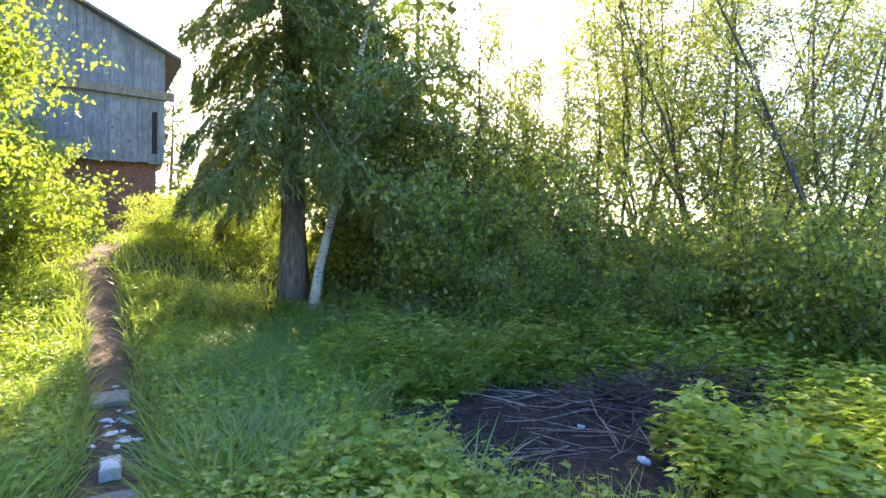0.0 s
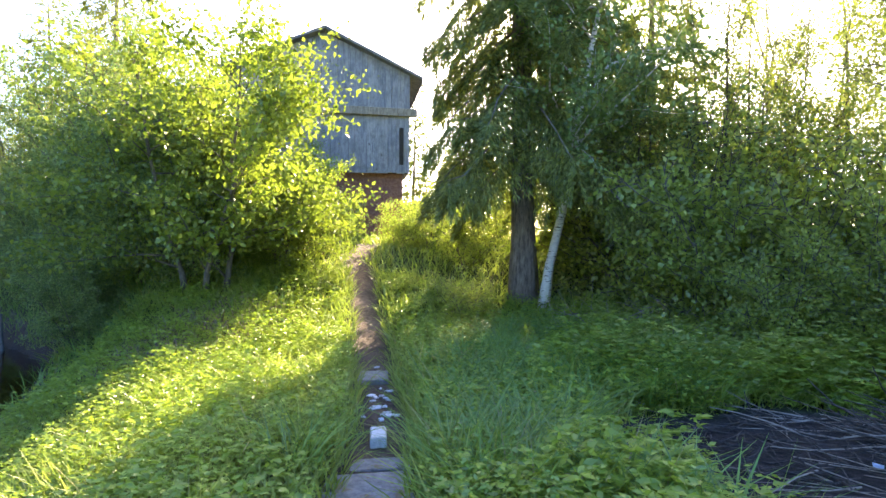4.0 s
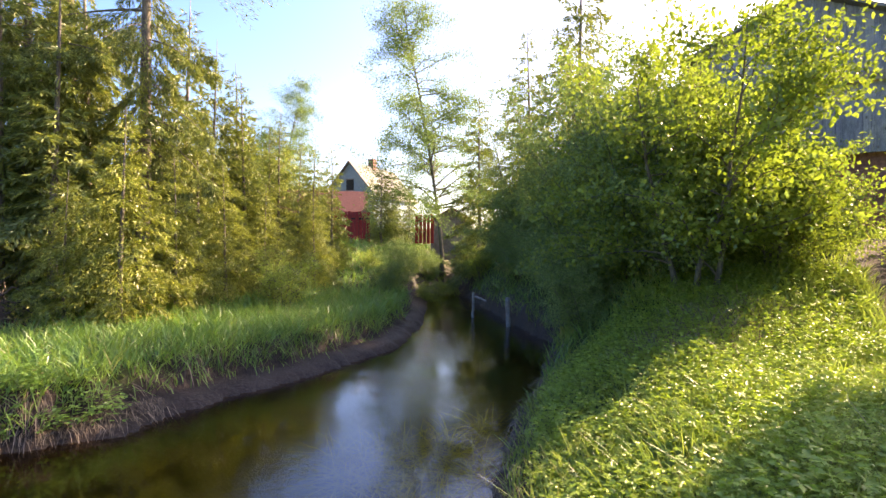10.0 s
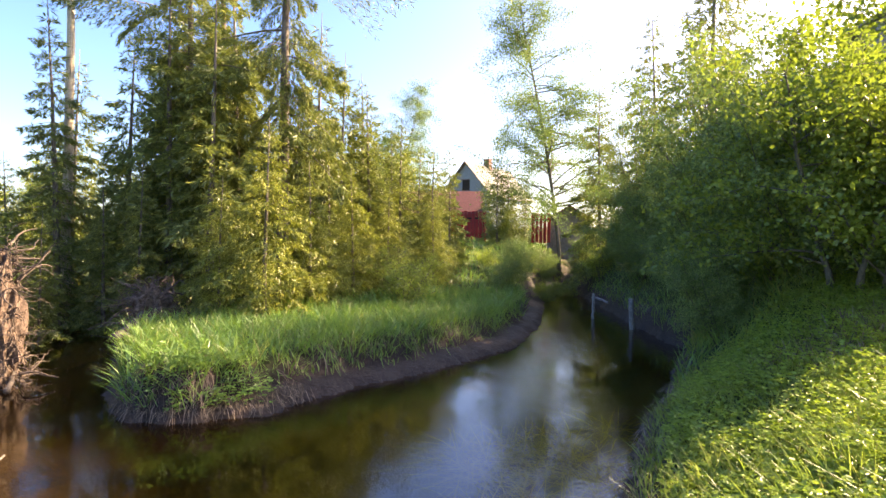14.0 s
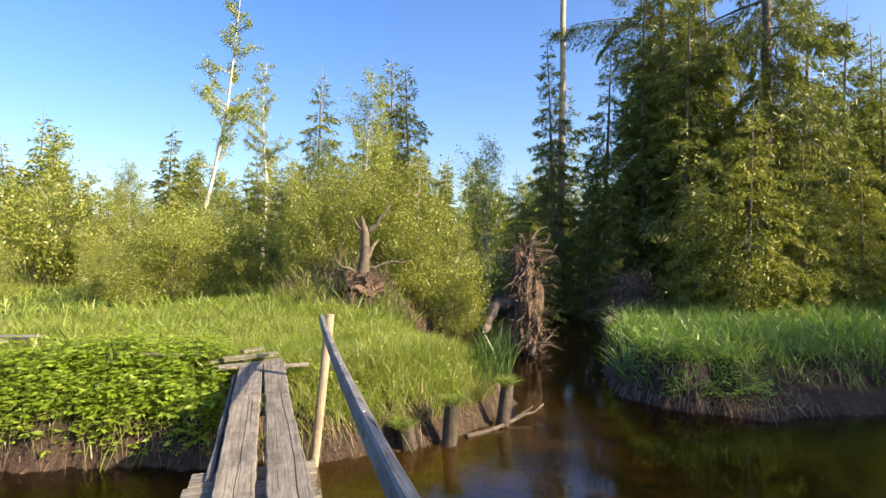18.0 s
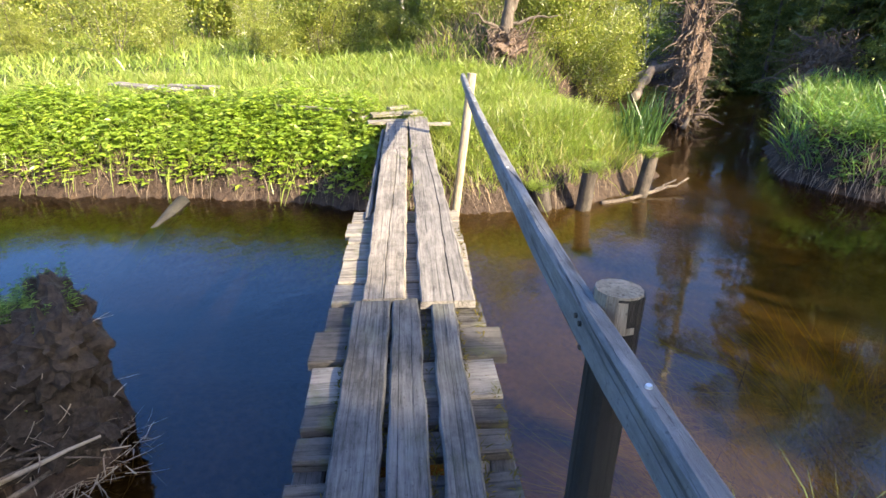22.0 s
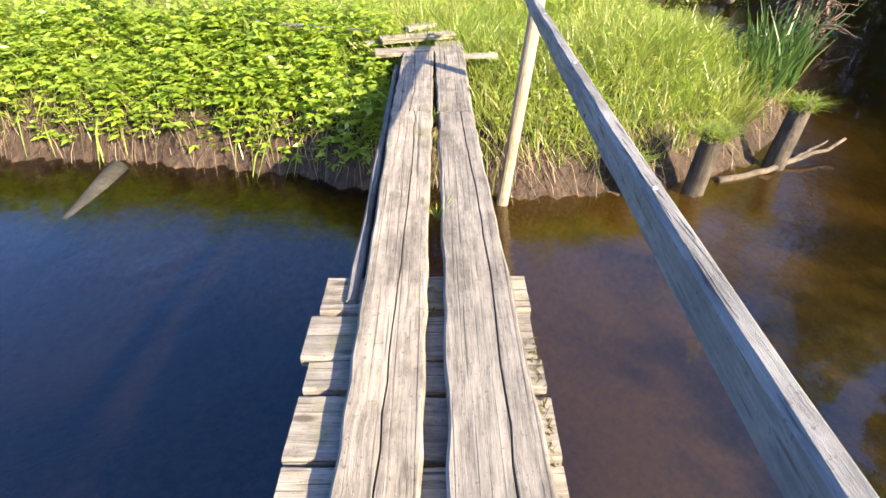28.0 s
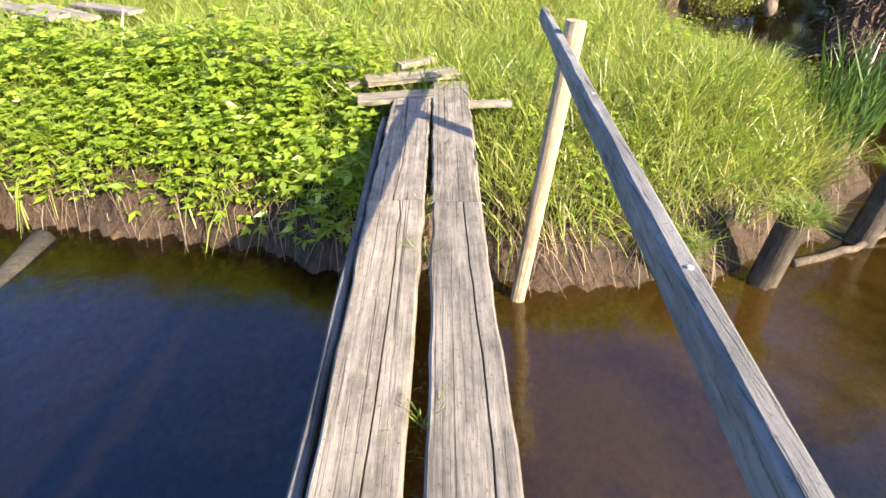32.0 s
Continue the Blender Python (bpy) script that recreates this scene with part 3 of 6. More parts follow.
def leafy(name, seed, height, radius, stems, n_leaves, size, leaf, bark, foot=0.04, bare=0.25, spread=0.3, limbs=14, label="", category="tree", lean=0.0, droop=0.0, m=None, fine=True, loose=1.0):
    """A broad-leaved tree or shrub: stems with limbs and twigs, and a crown of single leaves along the twigs."""
    rng = np.random.default_rng(seed)
    wood, twigs = [], []
    for s in range(stems):
        az = rng.uniform(0, 6.283)
        tilt = spread * rng.uniform(0.3, 1.0) if stems > 1 else lean
        if stems == 1:
            az = 0.0
        h = height * rng.uniform(0.75, 1.0) if stems > 1 else height
        root = np.array([math.cos(az), math.sin(az), 0]) * (0.1 * radius * (stems > 1))
        p = limb(root - np.array([0, 0, 0.15]), (math.cos(az) * tilt, math.sin(az) * tilt, 1), h, rng, 0.10 if stems > 1 else 0.05, 9)
        r = foot * np.linspace(1, 0.12, len(p)) * rng.uniform(0.7, 1.0)
        r[0] *= 1.35
        wood.append(tube(p, r, 7 if fine else 4))
        for b in range(limbs):
            u = bare + (0.98 - bare) * (b + rng.uniform()) / limbs
            a = rng.uniform(0, 6.283)
            reach = radius * rng.uniform(0.55, 1.05) * (1.0 - 0.75 * max(0, (u - 0.35) / 0.65) ** 1.4) / (1.6 if stems > 3 else 1.0)
            start = along(p, np.array([u]))[0]
            q = limb(start, (math.cos(a), math.sin(a), rng.uniform(0.3, 1.1)), reach, rng, 0.18, 4, droop)
            wood.append(tube(q, np.linspace(r[0] * 0.35 * (1 - 0.7 * u), 0.004, len(q)), 4 if fine else 3, False))
            twigs.append(q)
            for _ in range(4):
                st = along(q, np.array([rng.uniform(0.3, 1.0)]))[0]
                t = limb(st, rng.normal(size=3) + np.array([0, 0, 0.25]) + (q[-1] - q[0]) / (reach + 0.01), reach * rng.uniform(0.3, 0.6), rng, 0.2, 3, droop)
                if fine:
                    wood.append(tube(t, np.linspace(0.006, 0.002, len(t)), 3, False))
                twigs.append(t)
    share = np.array([np.linalg.norm(t[-1] - t[0]) + 0.05 for t in twigs]) ** 1.3
    pick = rng.choice(len(twigs), n_leaves, p=share / share.sum())
    u = rng.uniform(0.15, 1.0, n_leaves)
    base = np.empty((n_leaves, 3))
    for k, t in enumerate(twigs):
        sel = pick == k
        base[sel] = along(t, u[sel])
    base += rng.normal(size=base.shape) * np.array([0.09, 0.09, 0.07]) * (0.6 + radius * 0.25) * loose
    way = rng.normal(size=base.shape) + np.array([0, 0, -0.25])
    sz = size * rng.uniform(0.6, 1.25, n_leaves)
    lv, lf = leaves(base, way, sz, sz * 0.62, rng, 0.18, 0.2)
    keep = lv.reshape(-1, 4, 3)[:, :, 2].min(1) > 0.04
    lv, lf = lv.reshape(-1, 4, 3)[keep].reshape(-1, 3), lf[: keep.sum() * 2]
    root = thing(name, m or Matrix(), label, category)
    wv, wf = join(wood)
    put("trunk" if stems == 1 else "stem_clump", mesh_from("trunk", wv, wf, bark, True), root)
    put("crown", mesh_from("crown", lv, lf, leaf), root)
    return root


def spruce(name, seed, height, radius, sprays, needle, foot=0.15, bare=0.06, length=0.2, label="", sag=0.12, thin=0.0, m=None, top_bare=1.0, fine=True, wide=0.3, boughs=(), hang=0.24):
    """A spruce: straight trunk, whorls of drooping branches, needle sprays along them."""
    rng = np.random.default_rng(seed)
    trunk = limb((0, 0, -0.2), (0, 0, 1), height + 0.2, rng, 0.012, 10)
    wood, lines, weight = [tube(trunk, foot * np.linspace(1, 0.06, len(trunk)) * np.r_[1.3, np.ones(len(trunk) - 1)], 9)], [], []
    z = bare * height
    while z < height * 0.985 * top_bare:
        f = z / height
        n = rng.integers(4, 7)
        a0 = rng.uniform(0, 6.283)
        for b in range(n):
            if rng.uniform() < thin:
                continue
            a = a0 + b * 6.283 / n + rng.uniform(-0.3, 0.3)
            reach = max(0.12, radius * (1 - f) ** 0.85 * rng.uniform(0.45, 1.12))
            at = along(trunk, np.array([(z + 0.2 + rng.uniform(-0.1, 0.1)) / (height + 0.2)]).clip(0, 1))[0]
            rise = 0.35 if f > 0.75 else 0.0
            q = limb(at, (math.cos(a), math.sin(a), rise - 0.05), reach, rng, 0.06, 5, sag * (1 - f * 0.7))
            q[-1, 2] += 0.10 * reach
            if fine:
                wood.append(tube(q, np.linspace(0.006 + 0.012 * reach * (1 - f), 0.003, len(q)), 4, False))
            lines.append(q)
            weight.append(reach ** 1.6)
        z += height * rng.uniform(0.022, 0.034) + 0.08
    for bz, az, reach in boughs:
        q = limb(along(trunk, np.array([bz / height]))[0], (math.cos(radians(az)), math.sin(radians(az)), 0.05), reach, rng, 0.04, 6, 0.07)
        wood.append(tube(q, np.linspace(0.045, 0.006, len(q)), 5, False))
        lines.append(q)
        weight.append(reach ** 1.6 * 0.7)
    weight = np.array(weight) / sum(weight)
    count = rng.multinomial(sprays, weight)
    base, way = [], []
    for q, c in zip(lines, count):
        if not c:
            continue
        axis_way = unit(q[-1] - q[0])
        side = np.cross(axis_way, (0, 0, 1))
        reach = np.linalg.norm(q[-1] - q[0])
        n_t = max(3, int(reach / 0.12))
        twig_size = rng.uniform(0.55, 1.2, (n_t, 2))
        j, hand = rng.integers(0, n_t, c), rng.integers(0, 2, c)
        u = 0.1 + 0.9 * (j + 0.5) / n_t
        v = rng.uniform(0, 1, c) ** 0.8
        sgn = hand * 2.0 - 1.0
        fan = (0.44 * reach * (1.06 - u) + 0.06) * twig_size[j, hand]
        b = along(q, u) + side * (sgn * v * fan * 0.8)[:, None] + axis_way * (v * fan * 0.5)[:, None]
        b[:, 2] -= v * fan * 0.3 + hang * min(1.2, reach) * v ** 1.4 * twig_size[j, hand] + rng.uniform(0, 0.03 + 0.3 * hang, c)
        base.append(b)
        way.append(axis_way * 0.8 + side * (sgn * 0.8)[:, None] + rng.normal(size=(c, 3)) * 0.5 + np.array([0, 0, -0.15 - 1.6 * hang]))
    base, way = np.concatenate(base), np.concatenate(way)
    sz = length * rng.uniform(0.6, 1.3, len(base))
    lv, lf = leaves(base, way, sz, sz * wide, rng, 0.3, 0.45)
    root = thing(name, m or Matrix(), label, "spruce")
    wv, wf = join(wood)
    put("trunk", mesh_from("trunk", wv, wf, M_BARK_SPRUCE, True), root)
    put("crown", mesh_from("crown", lv, lf, needle), root)
    return root


def plant(ob, x, y, scale=1.0, turn=0.0, sink=0.03, label="", squash=1.0, group=""):
    """A copy of a tree standing at x, y."""
    m = pose(x, y, ground_z(x, y) - sink, 0, 0, turn) @ Matrix.Diagonal((scale, scale, scale * squash, 1))
    c = copy_thing(ob, m)
    return tagged(c, label, group=group)


def moved(ob, x, y, turn=0.0, sink=0.03):
    ob.matrix_basis = pose(x, y, ground_z(x, y) - sink, 0, 0, turn)
    return ob


def toward(t_yaw, px, dist, ex, ey):
    """The place at a distance along a bearing from a standpoint."""
    a = radians(t_yaw) - math.atan((px - 784) / 951.0)
    return ex - math.sin(a) * dist, ey + math.cos(a) * dist


START = (0.0, -0.2, -0.4)
FORK = (34.0, -0.5, -0.65)
POOL = (64.0, -1.02, -1.44)
DECK = (134.7, -0.82, -2.13)


def spot(stand_at, px, dist):
    return toward(stand_at[0], px, dist, stand_at[1], stand_at[2])


# trees by the path
big_spruce = spruce("spruce_tree", 11, 15.0, 4.0, 165000, M_NEEDLE, 0.25, 0.19, 0.14, "tall dark spruce with a thick grey trunk beside the path", 0.24, 0.0, wide=0.15, hang=0.36)
moved(big_spruce, *spot(START, 520, 10.2), 40)
birch_a = leafy("birch_tree", 12, 9.0, 2.6, 1, 14000, 0.095, M_LEAF_WILLOW, M_BARK_BIRCH, 0.11, 0.26, lean=0.10, limbs=34, label="leaning birch with white bark, grown into the spruce")
moved(birch_a, *spot(START, 552, 9.7), 20)
maple = leafy("broadleaf_tree", 13, 5.1, 4.1, 7, 40000, 0.1, M_LEAF_BRIGHT, M_BARK_GREY, 0.06, 0.08, 0.55, 16, "bushy broad-leaved tree, sunlit yellow-green, on the stream bank")
moved(maple, *spot(FORK, 590, 11.2), 0)
plant(maple, *spot(FORK, 715, 12.2), 0.55, 140, label="yellow-green broad-leaved tree in front of the barn")
willow_big = leafy("willow_bush", 14, 5.4, 3.5, 9, 26000, 0.085, M_LEAF_WILLOW, M_BARK_GREY, 0.035, 0.04, 0.75, 11, "dense dark green willow bush hanging over the water", "bush", droop=0.16, fine=False)
moved(willow_big, *spot(POOL, 1075, 14.5), 30)
willow_tall = leafy("willow_tree", 15, 8.6, 3.1, 7, 16000, 0.062, M_LEAF_BIRCH, M_BARK_GREY, 0.045, 0.24, 0.38, 13, "tall thin-stemmed willow with sparse sunlit leaves", "tree")
moved(willow_tall, *spot(START, 1270, 10.5), 0)
bush = leafy("leafy_bush", 16, 2.4, 1.7, 9, 8000, 0.064, M_LEAF_BUSH, M_BARK_GREY, 0.016, 0.05, 0.7, 8, "low green leafy bush in the thicket", "bush")
moved(bush, *spot(START, 820, 9.0), 0)
birch_young = leafy("young_birch", 17, 6.0, 1.7, 1, 13000, 0.06, M_LEAF_BIRCH, M_BARK_BIRCH, 0.04, 0.06, limbs=44, label="young slender birch, sunlit green", lean=0.03, fine=False)
moved(birch_young, *spot(DECK, 820, 15.5), 0)
birch_tall = leafy("birch_tree", 18, 22.5, 6.6, 1, 80000, 0.115, M_LEAF_WILLOW, M_BARK_GREY, 0.24, 0.22, limbs=80, label="tall birch with an airy crown behind the stream", lean=0.0, droop=0.16, fine=False, loose=1.5)
moved(birch_tall, *spot(POOL, 748, 40.0), 200)
spruce_isle = spruce("spruce_tree", 21, 17.0, 3.8, 60000, M_NEEDLE, 0.24, 0.2, 0.17, "tall spruce with hanging branches on the grassy point", 0.3, 0.25, wide=0.18, boughs=((10.6, 60, 5.6), (12.0, 75, 4.6), (9.0, 250, 4.2)), hang=0.3)
moved(spruce_isle, *spot(POOL, 205, 18.5), 0)
spruce_light = spruce("young_spruce", 22, 5.2, 2.5, 30000, M_NEEDLE_NEW, 0.08, 0.02, 0.11, "young spruce with yellow-green new shoots", 0.2, fine=False, wide=0.24, hang=0.1)
moved(spruce_light, *spot(POOL, 165, 14.5), 0)
spruce_mid = spruce("spruce_tree", 23, 9.0, 2.4, 15000, M_NEEDLE, 0.12, 0.03, 0.2, "middle-sized dark green spruce", 0.18, 0.12, fine=False, wide=0.22, hang=0.08)
moved(spruce_mid, *spot(POOL, 330, 20.0), 0)
spruce_thin = spruce("spruce_tree", 24, 10.8, 1.9, 16000, M_NEEDLE, 0.12, 0.04, 0.19, "slim tall spruce at the edge of the wood", 0.16, wide=0.18, hang=0.06)
moved(spruce_thin, *spot(DECK, 1180, 20.0), 0)
shrub_light = leafy("field_bush", 25, 3.4, 2.2, 8, 13000, 0.06, M_LEAF_BIRCH, M_BARK_GREY, 0.02, 0.04, 0.55, 10, "sunlit light green bush in the meadow", "bush", fine=False, loose=1.3)
moved(shrub_light, *spot(DECK, 560, 19.0), 0)
shrub_far = leafy("field_bush", 28, 3.4, 2.2, 7, 6500, 0.09, M_LEAF_BIRCH, M_BARK_GREY, 0.02, 0.04, 0.55, 9, "sunlit light green bush far out in the meadow", "bush", fine=False, loose=1.3)
moved(shrub_far, *spot(DECK, 610, 27.0), 0)
far_tree = leafy("forest_tree", 26, 9.0, 3.0, 1, 4200, 0.2, M_LEAF_BIRCH, M_BARK_GREY, 0.12, 0.06, limbs=30, label="far broad-leaved tree at the forest edge", fine=False, loose=1.4)
moved(far_tree, *spot(DECK, 320, 42.0), 0)
far_spruce = spruce("forest_spruce", 27, 11.0, 2.1, 3000, M_NEEDLE, 0.14, 0.02, 0.45, "far spruce at the forest edge", fine=False, wide=0.3, hang=0.05)
moved(far_spruce, *spot(DECK, 505, 45.0), 0)

# the thicket east of the path
for px, d, s, r in ((1090, 11.5, 1.0, 50), (1420, 11.0, 1.0, 130), (1540, 9.5, 0.95, 200), (1180, 14.5, 1.15, 260), (1360, 15.0, 1.15, 310), (980, 14.5, 1.05, 20)):
    plant(willow_tall, *spot(START, px, d), s, r, group="thicket")
for px, d, s, r in ((700, 11.5, 1.7, 30), (760, 10.0, 1.6, 90), (880, 9.2, 1.5, 150), (960, 10.5, 1.6, 210), (1040, 8.6, 1.0, 20), (1130, 9.4, 1.2, 100), (1240, 8.4, 0.9, 170), (1330, 8.8, 1.1, 240), (1430, 8.0, 1.0, 290), (1540, 7.6, 1.1, 10),
                    (920, 8.0, 0.8, 60), (1160, 7.6, 0.7, 200), (640, 13.5, 1.5, 120), (1300, 13.0, 0.9, 10), (1460, 12.5, 0.9, 80), (800, 13.5, 1.5, 300)):
    plant(bush, *spot(START, px, d), s, r, group="thicket")
for px, d, s, r in ((735, 11.5, 0.82, 15), (815, 12.0, 0.86, 75), (885, 12.6, 0.78, 145)):
    plant(willow_tall, *spot(START, px, d), s, r, label="tall willow beside the big spruce")
for px, d, s, r in ((765, 12.2, 0.98, 40), (862, 12.8, 0.92, 160)):
    plant(willow_big, *spot(START, px, d), s, r, label="dense willow bush beside the big spruce")
plant(spruce_mid, *spot(START, 640, 12.5), 1.0, 60, label="dark spruce behind the birch")
plant(spruce_mid, *spot(START, 740, 14.0), 1.2, 160)
for px, d, s, r in ((420, 12.0, 0.75, 10), (330, 13.5, 0.8, 100), (460, 15.0, 1.1, 220), (400, 9.0, 0.45, 190)):
    plant(bush, *spot(START, px, d), s, r, label="sunlit bush beside the rising path")
# the near bank beyond the path
for px, d, s, r in ((1000, 16.5, 0.75, 10), (1110, 12.8, 0.75, 120), (985, 20.5, 0.95, 200), (1190, 14.0, 0.85, 260), (1100, 17.0, 1.2, 60), (1150, 12.0, 0.55, 330), (950, 24.0, 0.9, 40)):
    plant(willow_big, *spot(POOL, px, d), s, r, group="bank bushes")
for px, d, s, r in ((905, 24.0, 0.85, 0), (1020, 18.5, 0.85, 90), (950, 21.0, 0.9, 170), (1130, 17.5, 0.85, 250)):
    plant(willow_tall, *spot(POOL, px, d), s, r, group="bank trees")
plant(spruce_mid, *spot(POOL, 985, 23.0), 1.45, 0, label="spruce that tops the bank bushes")
plant(spruce_mid, *spot(POOL, 905, 26.0), 1.2, 100, label="spruce that tops the bank bushes")
plant(spruce_mid, *spot(POOL, 815, 31.0), 1.15, 200)
for x, y, sc, r in ((-10.4, 7.5, 0.5, 20), (-12.3, 8.8, 0.58, 110), (-14.4, 9.7, 0.62, 200), (-16.6, 10.7, 0.6, 290), (-19.2, 11.7, 0.68, 60), (-22.6, 13.0, 0.75, 150)):
    plant(willow_big, x, y, sc, r, label="willow bush that leans out over the stream", group="bank bushes")
SHADY = [(-10.6, 5.4), (-11.8, 6.4), (-13.0, 7.5), (-14.6, 8.0), (-16.2, 8.5), (-17.8, 9.0), (-19.6, 9.6), (-21.4, 10.2), (-23.4, 11.0), (-25.5, 11.8)]
for k, (x, y) in enumerate(SHADY):
    plant(willow_big, x + 0.15, y + 0.75, 0.4 + 0.06 * math.sin(k * 2.3), k * 67, label="low willow bush that trails in the water", group="bank bushes")
# the grassy point
for px, d, s, r in ((40, 17.5, 1.1, 40), (110, 21.0, 1.4, 140), (380, 22.0, 0.95, 80), (440, 23.5, 0.75, 220), (490, 25.0, 0.7, 300), (280, 23.0, 1.3, 10), (-60, 19.0, 1.2, 260), (0, 24.0, 1.5, 100)):
    plant(spruce_mid, *spot(POOL, px, d), s, r, group="spruces on the point")
for px, d, s, r in ((270, 15.5, 0.8, 90), (360, 17.5, 0.8, 150), (430, 19.0, 0.75, 10), (520, 22.0, 0.75, 200), (60, 15.5, 0.7, 300)):
    plant(spruce_light, *spot(POOL, px, d), s, r, group="spruces on the point")
for x, y, s in ((-22, 5.4, 0.34), (-24.5, 6.4, 0.38), (-22.5, 12.2, 0.9), (-27.5, 8.0, 0.4), (-20.0, 11.2, 0.7), (-26, 13.8, 0.85), (-30.3, 8.9, 0.36), (-31.5, 10.2, 0.38), (-33.2, 11.6, 0.38), (-35.0, 12.2, 0.4), (-36.5, 13.2, 0.4), (-31.0, 13.9, 0.42), (-33.0, 14.8, 0.42), (-35.0, 15.6, 0.42), (-38.5, 14.6, 0.45), (-38.0, 16.8, 0.45)):
    plant(willow_big, x, y, s, x * 37, label="dark willow bush that closes the bend of the stream")
for x, y, sc in ((-9.3, 12.4, 0.8), (-10.7, 11.6, 1.0), (-9.9, 13.6, 0.7), (-7.0, 12.2, 0.55), (-6.3, 13.4, 0.8)):
    plant(bush, x, y, sc, x * 50, label="leafy bush at the foot of the barn")
plant(bush, *spot(POOL, 470, 17.0), 0.9, 40, label="young light green shrub in the grass")
for px, d, s in ((560, 27.0, 0.7), (620, 29.0, 0.6), (690, 30.0, 0.6), (760, 31.0, 0.65), (820, 29.0, 1.0), (650, 24.0, 0.5), (725, 27.0, 0.6)):
    plant(bush, *spot(POOL, px, d), s, px, label="dark bush where the stream bends")
plant(shrub_light, *spot(POOL, 655, 38.0), 1.0, 0, label="light bush between the red fences")
for px, d, s, r in ((235, 19.5, 0.85, 15), (310, 18.5, 0.68, 95), (395, 20.5, 0.85, 175), (455, 21.5, 0.75, 250), (515, 24.0, 0.7, 330), (552, 27.0, 0.72, 60)):
    plant(spruce_mid, *spot(POOL, px, d), s, r, group="spruces on the point")
for px, d, sc, r in ((640, 38.0, 0.75, 30), (662, 40.0, 0.7, 130), (622, 44.0, 0.62, 210), (690, 46.0, 0.66, 300)):
    plant(spruce_mid, *spot(POOL, px, d), sc, r, label="spruce in front of the old house")
plant(spruce_light, *spot(POOL, 528, 28.0), 0.95, 30, group="spruces on the point")
plant(birch_tall, *spot(POOL, 455, 60.0), 0.85, 40, label="far birch with a thin crown")
# beyond the side channel and the meadow
for px, d, s, r in ((930, 14.5, 0.75, 60), (880, 16.5, 0.85, 120), (770, 17.0, 0.8, 200), (700, 16.5, 0.65, 280), (985, 15.5, 0.55, 330), (840, 18.5, 1.0, 10)):
    plant(birch_young, *spot(DECK, px, d), s, r, group="young birches")
for px, d, s, r in ((745, 21.0, 1.05, 0), (872, 22.0, 1.2, 90), (908, 21.0, 1.12, 180), (820, 23.0, 0.95, 30), (650, 24.0, 0.75, 260), (690, 22.0, 0.6, 140)):
    plant(spruce_mid, *spot(DECK, px, d), s * 0.9, r, group="spruces behind the birches")
for px, d, s, r in ((720, 15.0, 0.75, 10), (775, 14.6, 0.85, 80), (905, 14.4, 0.9, 150), (950, 14.0, 0.8, 220), (995, 14.8, 0.7, 290), (860, 15.5, 1.1, 330)):
    plant(shrub_light, *spot(DECK, px, d), s, r, label="fresh green birch bush behind the snag")
plant(birch_young, *spot(DECK, 1055, 19.0), 1.1, 45, label="thin young birch at the wood's edge")
for px, d, s, r in ((1280, 22.0, 1.1, 0), (1340, 20.0, 0.7, 50), (1250, 18.5, 0.55, 100), (1110, 24.0, 0.6, 200), (1190, 26.0, 1.2, 10), (1160, 17.5, 0.45, 300), (1310, 17.5, 0.5, 20)):
    plant(spruce_mid, *spot(DECK, px, d), s, r, group="spruces of the wood")
for px, d, s, r in ((1400, 19.5, 0.85, 150), (1480, 22.0, 0.95, 250)):
    plant(spruce_isle, *spot(DECK, px, d), s, r, label="tall dark spruce at the edge of the wood")
rng_field = np.random.default_rng(5)
for k in range(64):
    px, d = rng_field.uniform(-250, 720), 16.5 + 26 * rng_field.uniform(0, 1) ** 0.8
    src, s = ((shrub_light, rng_field.uniform(0.4, 1.15)), (shrub_light, rng_field.uniform(0.5, 1.3)), (birch_young, rng_field.uniform(0.35, 0.75)), (spruce_mid, rng_field.uniform(0.25, 0.5)))[k % 4 if k % 8 else 0]
    if d < 22:
        s *= 0.75
    elif src is shrub_light:
        src = shrub_far
    plant(src, *spot(DECK, px, d), s * (0.75 + d / 80), k * 47, group="meadow bushes")
for px, d, s in ((320, 30.0, 0.62), (455, 42.0, 0.95), (50, 34.0, 0.75), (140, 38.0, 0.75), (230, 40.0, 0.8)):
    plant(birch_young, *spot(DECK, px, d), s * 1.35, px, group="meadow birches")
lean_birch = leafy("leaning_birch", 19, 19.0, 3.2, 1, 9000, 0.13, M_LEAF_BIRCH, M_BARK_BIRCH, 0.2, 0.35, limbs=26, label="leaning tall white birch with a thin crown over the meadow", lean=0.2, fine=False)
moved(lean_birch, *spot(DECK, 535, 38.0), 134.7)
plant(lean_birch, *spot(DECK, 655, 39.0), 0.82, 225, label="thin tall birch over the meadow")
for k in range(170):
    yaw = rng_field.uniform(80, 178) if k < 125 else rng_field.uniform(180, 330)
    a, d = radians(yaw), rng_field.uniform(44, 80)
    src = far_spruce if rng_field.uniform() < 0.4 else far_tree
    plant(src, -3 - math.sin(a) * d, -3 + math.cos(a) * d, rng_field.uniform(0.65, 1.05) * (0.6 + d / 110), k * 61, group="forest edge")
for k in range(16):
    a, d = radians(rng_field.uniform(-55, 40)), rng_field.uniform(24, 60)
    plant(far_tree if k % 3 else far_spruce, -math.sin(a) * d, math.cos(a) * d, rng_field.uniform(0.5, 0.8), k * 73, group="far trees behind the thicket")

